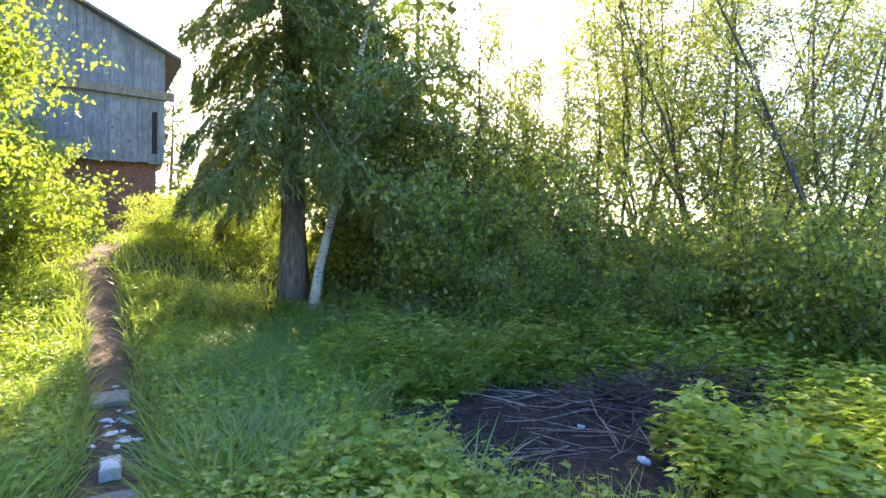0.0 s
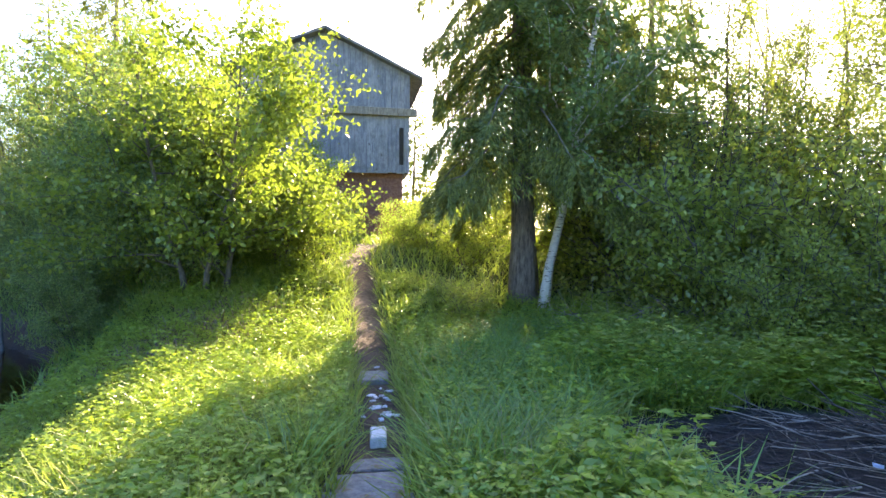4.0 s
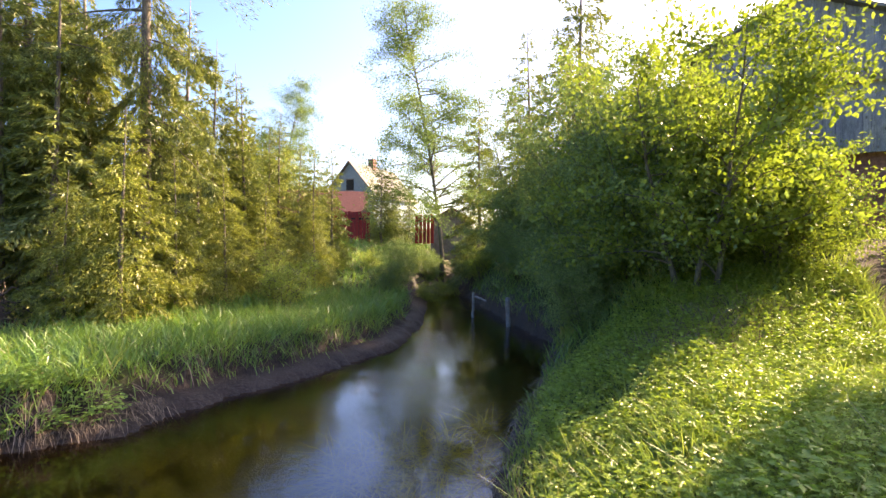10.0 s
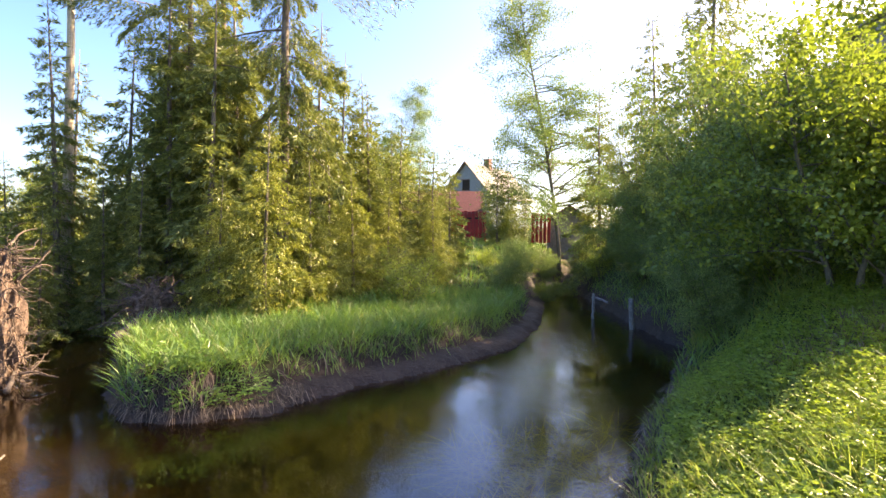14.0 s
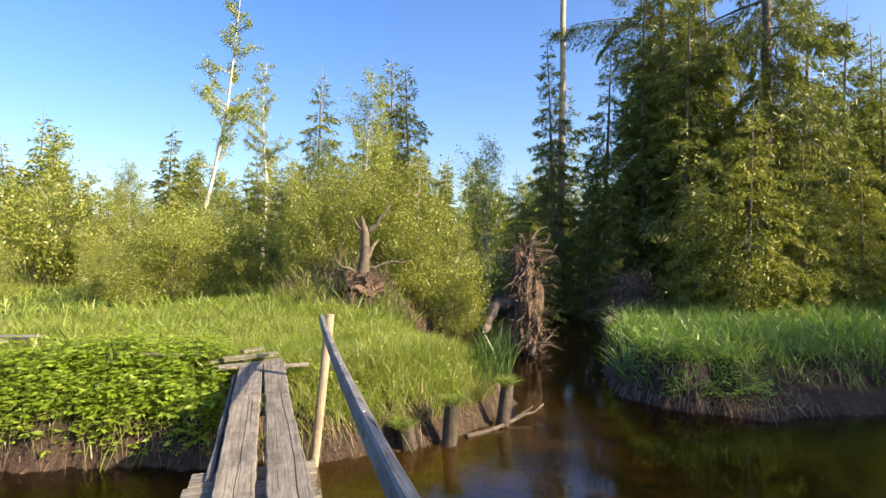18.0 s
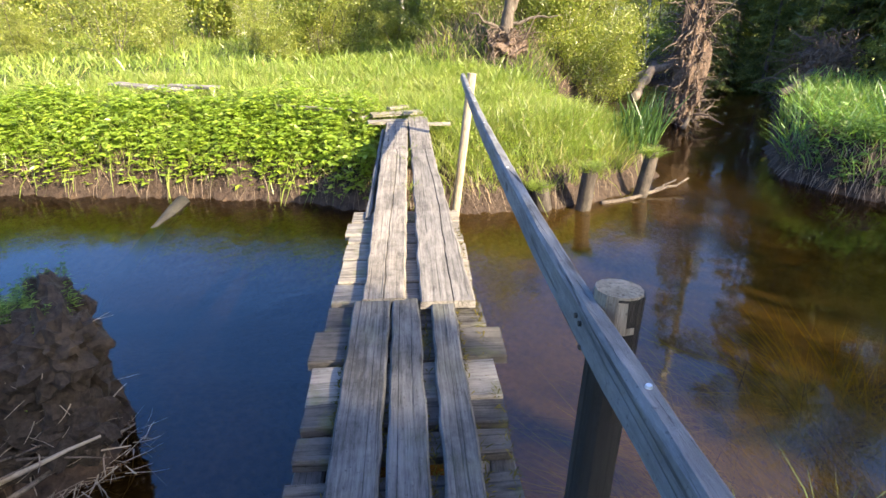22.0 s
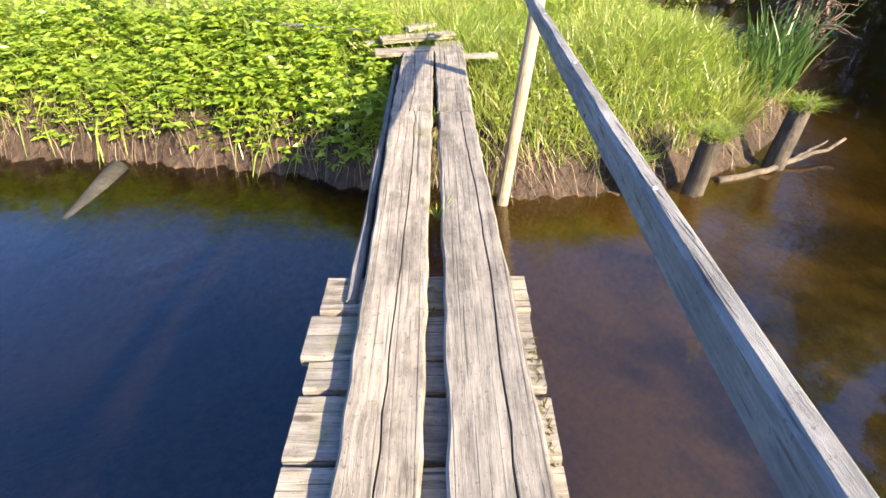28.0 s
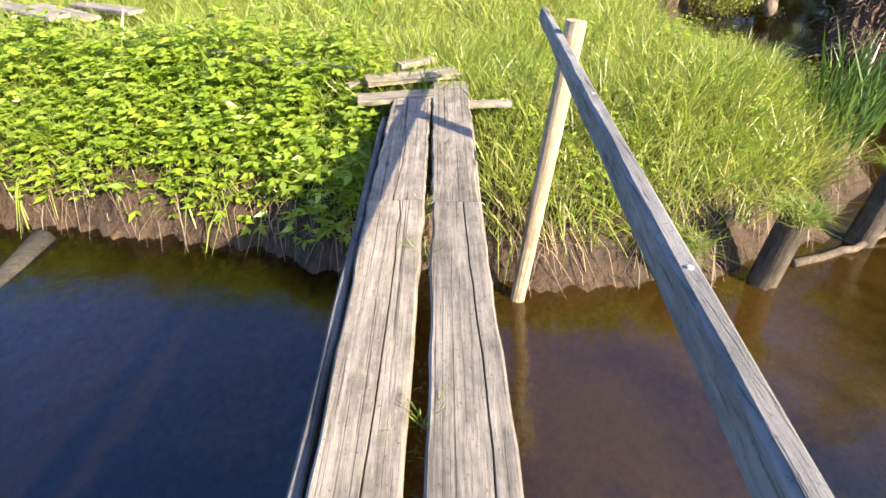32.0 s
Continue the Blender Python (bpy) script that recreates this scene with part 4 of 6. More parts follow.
# ---- footbridge ----
AX, SIDE = Vector((-0.613, -0.790, 0)).normalized(), Vector((-0.790, 0.613, 0)).normalized()
BRIDGE = Matrix(((AX.x, -SIDE.x, 0, -1.34), (AX.y, -SIDE.y, 0, -2.865), (0, 0, 1, 0), (0, 0, 0, 1)))
DECK_Z = -0.25


def timber(length, width, thick, seed, waver=0.006, cuts=9):
    """A worn plank along x from 0, its top at z = 0, with wavering edges, rounded top edges and uneven ends."""
    rng = random.Random(seed)
    bm = bmesh.new()
    rows = []
    drift = [rng.uniform(-1, 1) * waver for _ in range(cuts + 1)]
    for k in range(cuts + 1):
        x = length * k / cuts + (rng.uniform(-0.008, 0.008) if k in (0, cuts) else 0)
        a, b = -width / 2 + drift[k] + rng.uniform(-1, 1) * waver * 0.5, width / 2 + drift[k] + rng.uniform(-1, 1) * waver * 0.5
        e, z = min(0.008, thick * 0.3), rng.uniform(-0.002, 0.002)
        rows.append([bm.verts.new(c) for c in ((x, a, -thick), (x, a, z - e), (x, a + e, z), (x, (a + b) / 2, z - 0.002), (x, b - e, z), (x, b, z - e), (x, b, -thick))])
    for p, q in zip(rows, rows[1:]):
        for i in range(7):
            j = (i + 1) % 7
            bm.faces.new((p[i], q[i], q[j], p[j]))
    bm.faces.new(rows[0])
    bm.faces.new(rows[-1][::-1])
    bmesh.ops.recalc_face_normals(bm, faces=bm.faces)
    return bm


def laid(name, bm, mat, parent, s, w, z, turn=0.0, tip=0.0, label=""):
    ob = part(name, bm, mat, parent, label)
    ob.matrix_basis = pose(s, -w, z, 0, tip, turn)
    return ob


def pole(length, r0, r1, seed, sides=12, crook=0.02):
    rng = np.random.default_rng(seed)
    p = limb((0, 0, 0), (0, 0, 1), length, rng, crook, 6)
    v, f = tube(p, np.linspace(r0, r1, len(p)), sides)
    bm = bmesh.new()
    vs = [bm.verts.new(c) for c in v]
    for q in f:
        if len(set(q)) == 4:
            bm.faces.new([vs[i] for i in q])
    return bm


def spanning(s0, s1, left, right, thick, seed, waver=0.005, cuts=14, split=None):
    """A plank from s0 to s1 whose two edges run between the given side offsets at either end; split: where a long crack runs."""
    rng = random.Random(seed)
    bm, rows = bmesh.new(), []
    for k in range(cuts + 1):
        u = k / cuts
        x = s0 + (s1 - s0) * u + (rng.uniform(-0.006, 0.006) if k in (0, cuts) else 0)
        a, b = (lo + (hi - lo) * u + rng.uniform(-1, 1) * waver for lo, hi in (left, right))
        e, z = min(0.009, thick * 0.3), rng.uniform(-0.002, 0.002)
        line = [(a, -thick), (a, z - e), (a + e, z)]
        if split is not None:
            m = a + (b - a) * (split + 0.06 * math.sin(u * 5 + seed))
            line += [(m - 0.004, z - 0.001), (m, z - 0.018), (m + 0.004, z - 0.001)]
        else:
            line += [((a + b) / 2, z - 0.002)]
        line += [(b - e, z), (b, z - e), (b, -thick)]
        rows.append([bm.verts.new((x, -w, h)) for w, h in line])
    n = len(rows[0])
    for p, q in zip(rows, rows[1:]):
        for i in range(n):
            j = (i + 1) % n
            bm.faces.new((p[i], q[i], q[j], p[j]))
    bm.faces.new(rows[0])
    bm.faces.new(rows[-1][::-1])
    bmesh.ops.recalc_face_normals(bm, faces=bm.faces)
    return bm


# cross boards under the planks: from, to, left end, right end
CROSS = ((-1.3, -1.15, -0.42, 0.4), (-1.08, -0.95, -0.4, 0.42), (-0.86, -0.72, -0.43, 0.41), (-0.62, -0.5, -0.41, 0.4), (-0.4, -0.27, -0.43, 0.42), (-0.17, -0.05, -0.41, 0.41), (0.05, 0.165, -0.43, 0.4),
         (0.385, 0.515, -0.426, 0.409), (0.6, 0.725, -0.422, 0.403), (0.757, 0.9, -0.414, 0.408), (0.913, 1.178, -0.427, 0.423), (1.19, 1.445, -0.456, 0.48), (1.46, 1.7, -0.414, 0.426),
         (1.735, 1.94, -0.414, 0.4), (1.965, 2.258, -0.396, 0.405), (2.275, 2.505, -0.404, 0.42), (2.535, 2.665, -0.392, 0.41), (2.675, 2.9, -0.43, 0.405), (2.925, 3.135, -0.394, 0.416))


def build_bridge():
    root = thing("footbridge", BRIDGE, "old weathered grey plank footbridge with one handrail over the stream", "bridge")
    planks = ((-1.35, 1.655, (-0.274, -0.276), (-0.112, -0.075), M_DECK_SHADED, None), (-1.35, 1.66, (-0.072, -0.066), (0.098, 0.078), M_DECK_SHADED, None), (-1.35, 1.645, (0.126, 0.138), (0.266, 0.27), M_DECK_SHADED, None),
              (1.66, 4.84, (-0.226, -0.242), (0.003, 0.036), M_DECK, 0.55), (1.6, 4.825, (0.082, 0.074), (0.378, 0.306), M_DECK, 0.66),
              (4.846, 6.24, (-0.24, -0.225), (0.034, 0.04), M_DECK, 0.45), (4.832, 6.62, (0.072, 0.048), (0.302, 0.316), M_DECK, None))
    for n, (lo, hi, left, right, mat, split) in enumerate(planks):
        part("plank", spanning(lo, hi, left, right, 0.045, n + 1, 0.006, 26, split), mat, root).location = (0, 0, DECK_Z + (0.012 if lo > 1 else 0.0) + 0.001 * n)
    rng = random.Random(4)
    for n, (lo, hi, left, right) in enumerate(CROSS):
        wide = hi - lo
        ob = part("cross_board", timber(right - left, wide, rng.uniform(0.032, 0.05), n + 20, 0.006, 7), M_BOARD_SHADED if lo < 1.5 and n % 4 != 2 else M_BOARD, root)
        ob.matrix_basis = pose((lo + hi) / 2, -right, DECK_Z - 0.049 + rng.uniform(-0.003, 0.0), 0, 0, 90 + rng.uniform(-1.5, 1.5))
    for n, w in enumerate((-0.2, 0.27)):
        laid("stringer", timber(7.4, 0.13, 0.14, n + 60, 0.01, 16), M_DECK, root, -1.3, w, DECK_Z - 0.105)
    for n, (w, lo, hi) in enumerate(((-0.36, -1.3, 1.45), (0.365, -1.3, 1.5))):
        part("edge_beam", spanning(lo, hi, (w - 0.06, w - 0.05), (w + 0.05, w + 0.055), 0.09, 80 + n, 0.008, 20), M_BOARD_SHADED, root, "rotten beam under the board ends").location = (0, 0, DECK_Z - 0.1)
    part("edge_board", spanning(2.97, 6.05, (-0.305, -0.29), (-0.262, -0.256), 0.1, 64, 0.005, 14), M_DECK_SHADED, root, "split grey edge board along the deck").location = (0, 0, DECK_Z - 0.03)
    for n, (s, w, ln, wide, turn) in enumerate(((6.33, -0.2, 0.56, 0.17, 98), (6.64, -0.1, 0.7, 0.2, 105), (6.66, -0.42, 0.4, 0.08, 122), (6.86, -0.08, 0.32, 0.1, 122), (6.2, 0.46, 0.3, 0.07, 92))):
        ob = part("end_board", timber(ln, wide, 0.035, n + 70, 0.006, 5), M_BOARD, root)
        d = radians(turn)
        ob.matrix_basis = pose(s - math.cos(d) * ln / 2, -w - math.sin(d) * ln / 2, DECK_Z + (0.02, 0.07, 0.028, 0.11, 0.01)[n], 0, 0, turn)
    gaps = [(-0.09, 0.02, -1.2, 1.6), (0.108, 0.02, -1.2, 1.6), (-0.29, 0.012, -1.0, 1.6), (0.285, 0.012, -1.0, 1.6), (0.035, 0.03, 2.9, 5.6), (0.39, 0.02, 0.2, 2.9)]
    mg = np.random.default_rng(41)
    for w, wide, lo, hi in gaps:
        k = 420
        base = np.stack([mg.uniform(lo, hi, k), -w + mg.normal(size=k) * wide * 0.5, np.full(k, DECK_Z - 0.05)], axis=1)
        base = base[np.sin(base[:, 0] * 7 + w * 40) + mg.normal(size=k) * 0.5 > -0.1]
        tagged(put("moss", mesh_from("moss", *blades(base, mg.uniform(0.006, 0.022, len(base)), 0.006, mg.uniform(0.4, 1.5, len(base)), mg), M_MOSS), root, None, "brown moss and litter between the planks"), kind="stuff")
    return root


bridge = build_bridge()
inv = BRIDGE.inverted()


def on_bridge(s, w, z):
    return Vector((s, -w, z))


# top edge of the rail on the far side from the deck: along, across, height
RAIL = ((-0.465, 0.424, 0.7), (0.06, 0.428, 0.672), (0.7, 0.446, 0.643), (1.86, 0.5, 0.59), (2.88, 0.556, 0.544), (4.4, 0.655, 0.474), (6.02, 0.765, 0.4))


def build_rail():
    """A squared pole that bows a little, its edges worn round and nicked."""
    rng = random.Random(91)
    bm, rows = bmesh.new(), []
    n = 40
    for k in range(n + 1):
        s = RAIL[0][0] + (RAIL[-1][0] - RAIL[0][0]) * k / n
        i = max(q for q in range(len(RAIL) - 1) if RAIL[q][0] <= s + 1e-6)
        u = (s - RAIL[i][0]) / (RAIL[i + 1][0] - RAIL[i][0])
        w, z = (RAIL[i][c] + (RAIL[i + 1][c] - RAIL[i][c]) * u for c in (1, 2))
        wide, high, e = 0.046 + rng.uniform(-0.002, 0.002), 0.09 - 0.008 * k / n, 0.007 + rng.uniform(0, 0.004)
        line = [(w, z - e), (w - e, z), (w - wide + e, z + rng.uniform(-0.002, 0.001)), (w - wide, z - e), (w - wide - 0.004, z - high + e), (w - wide + e, z - high), (w - e, z - high), (w, z - high + e)]
        rows.append([bm.verts.new((s, -a, h)) for a, h in line])
    for p, q in zip(rows, rows[1:]):
        for i in range(8):
            bm.faces.new((p[i], q[i], q[(i + 1) % 8], p[(i + 1) % 8]))
    bm.faces.new(rows[0])
    bm.faces.new(rows[-1][::-1])
    bmesh.ops.recalc_face_normals(bm, faces=bm.faces)
    rail = part("rail", bm, M_RAIL, bridge, "grey squared handrail beam")
    for s, w, z in ((-0.24, 0.405, 0.69), (1.2, 0.44, 0.619), (2.3, 0.497, 0.57), (3.3, 0.56, 0.525), (4.3, 0.63, 0.478)):
        nb = bmesh.new()
        bmesh.ops.create_cone(nb, cap_ends=True, segments=10, radius1=0.007, radius2=0.005, depth=0.006)
        part("nail_head", nb, M_NAIL, rail, "pale nail head").location = on_bridge(s, w, z)
    for s, drop in ((0.02, 0.03), (0.05, 0.028), (0.0, 0.075), (0.9, 0.06), (1.7, 0.05), (2.9, 0.055)):
        w, z = 0.378 + max(0.0, s) * 0.045, 0.67 - 0.045 * s - drop
        nb = bmesh.new()
        bmesh.ops.create_cone(nb, cap_ends=True, segments=8, radius1=0.006, radius2=0.006, depth=0.006, matrix=Matrix.Rotation(radians(90), 4, "X"))
        part("nail_hole", nb, M_STUMP, rail, "dark old nail hole").location = on_bridge(s, w, z)


build_rail()


def post(name, a, b, r0, r1, seed, mat, label):
    a, b = Vector(a), Vector(b)
    ob = part(name, pole((b - a).length, r0, r1, seed, 14, 0.002), mat, bridge, label)
    ob.matrix_basis = inv @ Matrix.Translation(a) @ (b - a).to_track_quat("Z", "Y").to_matrix().to_4x4()
    return ob


NEARTOP, NEARFOOT = Vector((-1.7475, -2.6255, 0.69)), Vector((-1.555, -2.525, -1.9))
post("near_post", NEARFOOT, NEARTOP, 0.062, 0.051, 5, M_POST_DARK, "nearly black round post with a pale sawn top")
post("post_cap", NEARTOP.lerp(NEARFOOT, 0.03), NEARTOP.lerp(NEARFOOT, -0.002), 0.0525, 0.05, 15, M_POST, "pale sawn top of the post, its bark gone")
post("far_post", (-4.92, -6.628, -1.8), (-5.18, -6.53, 0.49), 0.044, 0.05, 6, M_POST, "slim pale leaning post")

# ---- barn on the rise ----
M_CLAD = wood_material("barn_cladding", (0.14, 0.15, 0.16), (0.32, 0.33, 0.34), (8, 8, 1))
M_ROOF = wood_material("barn_roof", (0.10, 0.10, 0.105), (0.2, 0.2, 0.205), (4, 4, 4))
M_SOCLE = bark_material("red_brick_base", (0.16, 0.07, 0.05), (0.3, 0.15, 0.11), (6, 6, 6))


def box(x0, x1, y0, y1, z0, z1, bev=0.01):
    bm = bmesh.new()
    bmesh.ops.create_cube(bm, size=1.0, matrix=Matrix.Translation(((x0 + x1) / 2, (y0 + y1) / 2, (z0 + z1) / 2)) @ Matrix.Diagonal((x1 - x0, y1 - y0, z1 - z0, 1)))
    if bev:
        bmesh.ops.bevel(bm, geom=list(bm.edges), offset=bev, segments=1, affect="EDGES")
    return bm


def gable_board(a, b, y0, lo, half, eave, peak, thick):
    """A board of a gable wall, cut to the roof's slope, between a and b."""
    bm = bmesh.new()
    cut = [a] + ([0.0] if a < 0 < b else []) + [b]
    rim = [(u, eave + (peak - eave) * (1 - abs(u) / half)) for u in cut]
    f = bm.faces.new([bm.verts.new((u, y0, z)) for u, z in [(a, lo), (b, lo)] + rim[::-1]])
    r = bmesh.ops.extrude_face_region(bm, geom=[f])
    bmesh.ops.translate(bm, verts=[g for g in r["geom"] if isinstance(g, bmesh.types.BMVert)], vec=(0, thick, 0))
    bmesh.ops.recalc_face_normals(bm, faces=bm.faces)
    return bm


def build_barn():
    root = thing("barn", pose(-10.9, 14.2, 1.62, 0, 0, 34), "grey board-clad barn on a red-brown base above the path", "barn")
    half, deep, sill, eave, peak = 2.8, 8.0, 2.6, 5.85, 7.15
    part("base_wall", box(-half + 0.1, half - 0.2, 0.25, deep, -1.2, sill, 0.02), M_SOCLE, root, "rusty red-brown base wall in shadow")
    # added dark strip that draws the shadow along the boards' lower edge
    part("sill_beam", box(-half + 0.02, half - 0.02, 0.06, 0.25, sill - 0.02, sill + 0.16), M_POST_DARK, root, "dark strip for the shadow under the wall boards")
    rng = random.Random(9)
    x = -half
    while x < half - 0.05:
        w = min(rng.choice((0.28, 0.42, 0.6)), half - x)
        part("wall_board", gable_board(x + 0.004, x + w - 0.004, rng.uniform(-0.012, 0.012), sill - rng.uniform(0, 0.06), half, eave - 1.35, eave - 1.35, 0.04), M_CLAD, root)
        x += w
    x = -half
    while x < half - 0.05:
        w = min(0.2, half - x)
        part("gable_board", gable_board(x + 0.004, x + w - 0.004, rng.uniform(-0.09, -0.07), eave - 1.15, half, eave, peak - 0.04, 0.04), M_CLAD, root)
        x += w
    part("eave_beam", box(-half - 0.1, half + 0.25, -0.12, 0.04, eave - 1.38, eave - 1.12), M_POST, root, "pale weathered cross beam")
    part("door_slot", box(half - 0.34, half - 0.2, -0.03, 0.03, sill + 0.25, sill + 1.5), M_POST_DARK, root, "dark narrow gap in the boards")
    part("inner_wall", box(-half + 0.06, half - 0.06, 0.06, 0.12, sill, eave, 0), M_CLAD, root)
    for sgn in (-1, 1):
        part("side_wall", box(min(sgn * half, sgn * (half - 0.1)), max(sgn * half, sgn * (half - 0.1)), 0.06, deep, sill, eave, 0.01), M_CLAD, root)
        bm = bmesh.new()
        e, t = half + 0.4, 0.09
        drop = (peak - eave) / half
        pts = [(0, peak + t), (sgn * e, eave - 0.4 * drop + t), (sgn * e, eave - 0.4 * drop), (0, peak)]
        f = bm.faces.new([bm.verts.new((qx, -0.35, qz)) for qx, qz in pts])
        r = bmesh.ops.extrude_face_region(bm, geom=[f])
        bmesh.ops.translate(bm, verts=[g for g in r["geom"] if isinstance(g, bmesh.types.BMVert)], vec=(0, deep + 0.8, 0))
        bmesh.ops.recalc_face_normals(bm, faces=bm.faces)
        part("roof", bm, M_ROOF, root, "grey sheet roof slope")
        part("fascia", box(sgn * e - 0.02, sgn * e + 0.02, -0.36, deep + 0.4, eave - 0.4 * drop - 0.1, eave - 0.4 * drop + 0.1), M_ROOF, root)
    part("back_wall", box(-half + 0.1, half - 0.1, deep - 0.1, deep, sill, eave, 0), M_CLAD, root)


build_barn()

# ---- grass and herbs ----


def scatter(n, x0, x1, y0, y1, rng, ok):
    x, y = rng.uniform(x0, x1, n), rng.uniform(y0, y1, n)
    h, d, walked, kind = land(x, y)
    keep = ok(x, y, d, walked, kind)
    return np.stack([x, y, h], axis=1)[keep], kind[keep], d[keep]


def grass(name, n, area, tall, wide, rng, ok, mat, label, lean=(0.2, 0.8)):
    base, kind, d = scatter(n, *area, rng, ok)
    k = len(base)
    hgt = tall * rng.uniform(0.45, 1.15, k) * (0.75 + 0.35 * rough(base[:, 0], base[:, 1], 0.5))
    base[:, 2] -= 0.01
    v, f = blades(base, hgt, wide * rng.uniform(0.6, 1.2, k), rng.uniform(*lean, k), rng)
    ob = put(name, mesh_from(name, v, f, mat))
    return tagged(ob, label, "grass", kind="stuff")


# the boards that lie on the far bank: place, lift, length, width, yaw, tip
BOARDS = ((-4.4, -9.9, 0.16, 1.4, 0.1, 120, 0), (-4.2, -11.7, 0.3, 1.5, 0.2, -75, 3), (-3.8, -11.9, 0.26, 1.3, 0.2, -72, 0), (-3.0, -13.3, 0.3, 1.5, 0.22, 110, 0))


def boarded(x, y):
    hit = np.zeros(np.shape(x), dtype=bool)
    for bx, by, _, ln, wd, yaw, _ in BOARDS:
        c, s = math.cos(radians(yaw)), math.sin(radians(yaw))
        u, v = (x - bx) * c + (y - by) * s, (y - by) * c - (x - bx) * s
        hit |= (u > -0.05) & (u < ln + 0.05) & (np.abs(v) < wd / 2 + 0.07)
    return hit


def clear(x, y):
    """Off the bridge, the boards, the path and the burnt patch."""
    s = (x + 1.34) * AX.x + (y + 2.865) * AX.y
    w = (x + 1.34) * SIDE.x + (y + 2.865) * SIDE.y
    return ~((np.abs(w) < 0.36) & (s > -1.5) & (s < 6.4)) & ~boarded(x, y) & (burnt(x, y) > 0.9)


RG = np.random.default_rng(31)
grass("grass", 62000, (-9.5, 2.5, -2.5, 9.5), 0.36, 0.013, RG, lambda x, y, d, p, k: (d > 0.1) & (p + 0.1 * rough(x, y, 0.2) > 0.21) & (k == 0) & clear(x, y), M_GRASS, "lush green meadow grass along the path")
grass("grass", 80000, (-9.5, 4, -15, -4.5), 0.42, 0.0105, RG, lambda x, y, d, p, k: (d > 0.12) & (k == 2) & clear(x, y), M_GRASS, "tall sunlit grass on the far bank")
grass("grass", 52000, (-22, -8.5, -9, 8), 0.68, 0.02, RG, lambda x, y, d, p, k: (d > np.where(y < -3.4, 0.12, 0.7 + 0.28 * rough(x, y, 0.45))) & (d < 5) & (k == 1), M_LUSH, "tall grass on the point")
grass("grass", 50000, (-30, 12, -34, -9), 0.5, 0.034, RG, lambda x, y, d, p, k: (d > 0.4) & (k == 2) & clear(x, y), M_GRASS, "meadow grass beyond the stream")
grass("grass", 22000, (-28, -9, 3.5, 15), 0.5, 0.022, RG, lambda x, y, d, p, k: (d > 0.02) & (d < 4) & (k == 0), M_LUSH, "shaded grass under the bank bushes")
grass("grass", 9000, (-42, -17, 1, 16), 0.8, 0.05, RG, lambda x, y, d, p, k: (d > 0.8) & (k == 1), M_LUSH, "rank grass on the inner part of the point")
grass("grass", 36000, (-14, 8, 6, 18), 0.45, 0.026, RG, lambda x, y, d, p, k: (d > 0.2) & (p > 0.27) & (k == 0) & clear(x, y), M_GRASS, "grass on the rise below the barn")


grass("grass", 22000, (-0.4, 7.5, -4.0, 2.2), 0.3, 0.02, RG, lambda x, y, d, p, k: (d > 0.15) & (p > 0.3) & clear(x, y), M_GRASS, "meadow grass where the path begins")
grass("grass", 9000, (-2.2, 2.5, -7.5, -2.2), 0.15, 0.009, RG, lambda x, y, d, p, k: (d > 0.08) & (p > 0.27) & (k == 3) & clear(x, y), M_GRASS, "grass on the near bank beside the bridge")


def herbs(name, n, area, tall, size, rng, ok, mat, label, per=12):
    base, kind, d = scatter(n, *area, rng, ok)
    k = len(base)
    high = tall * rng.uniform(0.5, 1.1, k) * (0.85 + 0.4 * rough(base[:, 0], base[:, 1], 0.35))
    b = np.repeat(base, per, axis=0)
    u = rng.uniform(0.1, 1.0, k * per)
    az = rng.uniform(0, 6.283, k * per)
    hi = np.repeat(high, per)
    out = np.stack([np.cos(az), np.sin(az), np.zeros(k * per)], axis=1)
    b = b + out * (0.04 + 0.22 * hi * (1 - u) * rng.uniform(0, 1, k * per))[:, None]
    b[:, 2] += hi * u
    way = out + np.array([0, 0, 1.0]) * rng.uniform(-0.5, 0.35, k * per)[:, None]
    sz = size * rng.uniform(0.6, 1.25, k * per)
    turn = np.stack([-out[:, 1], out[:, 0], np.zeros(k * per)], axis=1)
    b = np.concatenate([b, b, b])
    way = np.concatenate([way, way * 0.55 + turn, way * 0.55 - turn])
    sz = np.concatenate([sz, sz * 0.75, sz * 0.75])
    v, f = leaves(b, way, sz, sz * 0.46, rng, 0.14, 0.55)
    ob = put(name, mesh_from(name, v, f, mat))
    return tagged(ob, label, "undergrowth", kind="stuff")


grass("grass", 26000, (-5, 1.5, -1.8, 5.5), 0.45, 0.011, RG, lambda x, y, d, p, k: (d > 0.15) & (p + 0.1 * rough(x, y, 0.2) > 0.2) & (p < 2.6) & (k == 0) & clear(x, y), M_GRASS, "long bending grass beside the path")
herbs("herbs", 15000, (-9, 1.5, -2.5, 9), 0.4, 0.062, RG, lambda x, y, d, p, k: (d > 0.35) & (p > 0.4) & (k == 0) & clear(x, y), M_HERB, "low broad-leaved herbs in the grass", 6)
herbs("herb_carpet", 11000, (-5.6, 0.6, -1.6, 6.6), 0.46, 0.05, RG, lambda x, y, d, p, k: (d > 0.5) & (p > 0.32) & (k == 0) & clear(x, y) & (rough(x, y, 0.45) > -0.35), M_HERB, "dense small-leaved herbs beside the path", 5)
grass("grass", 15000, (-2.6, 0.1, 2.2, 7.6), 0.7, 0.013, RG, lambda x, y, d, p, k: (p > 0.45) & (k == 0) & (burnt(x, y) > 1.0) & (rough(x, y, 0.5) > -0.15), M_LUSH, "tall bending grass between the path and the burnt patch", (0.3, 0.9))
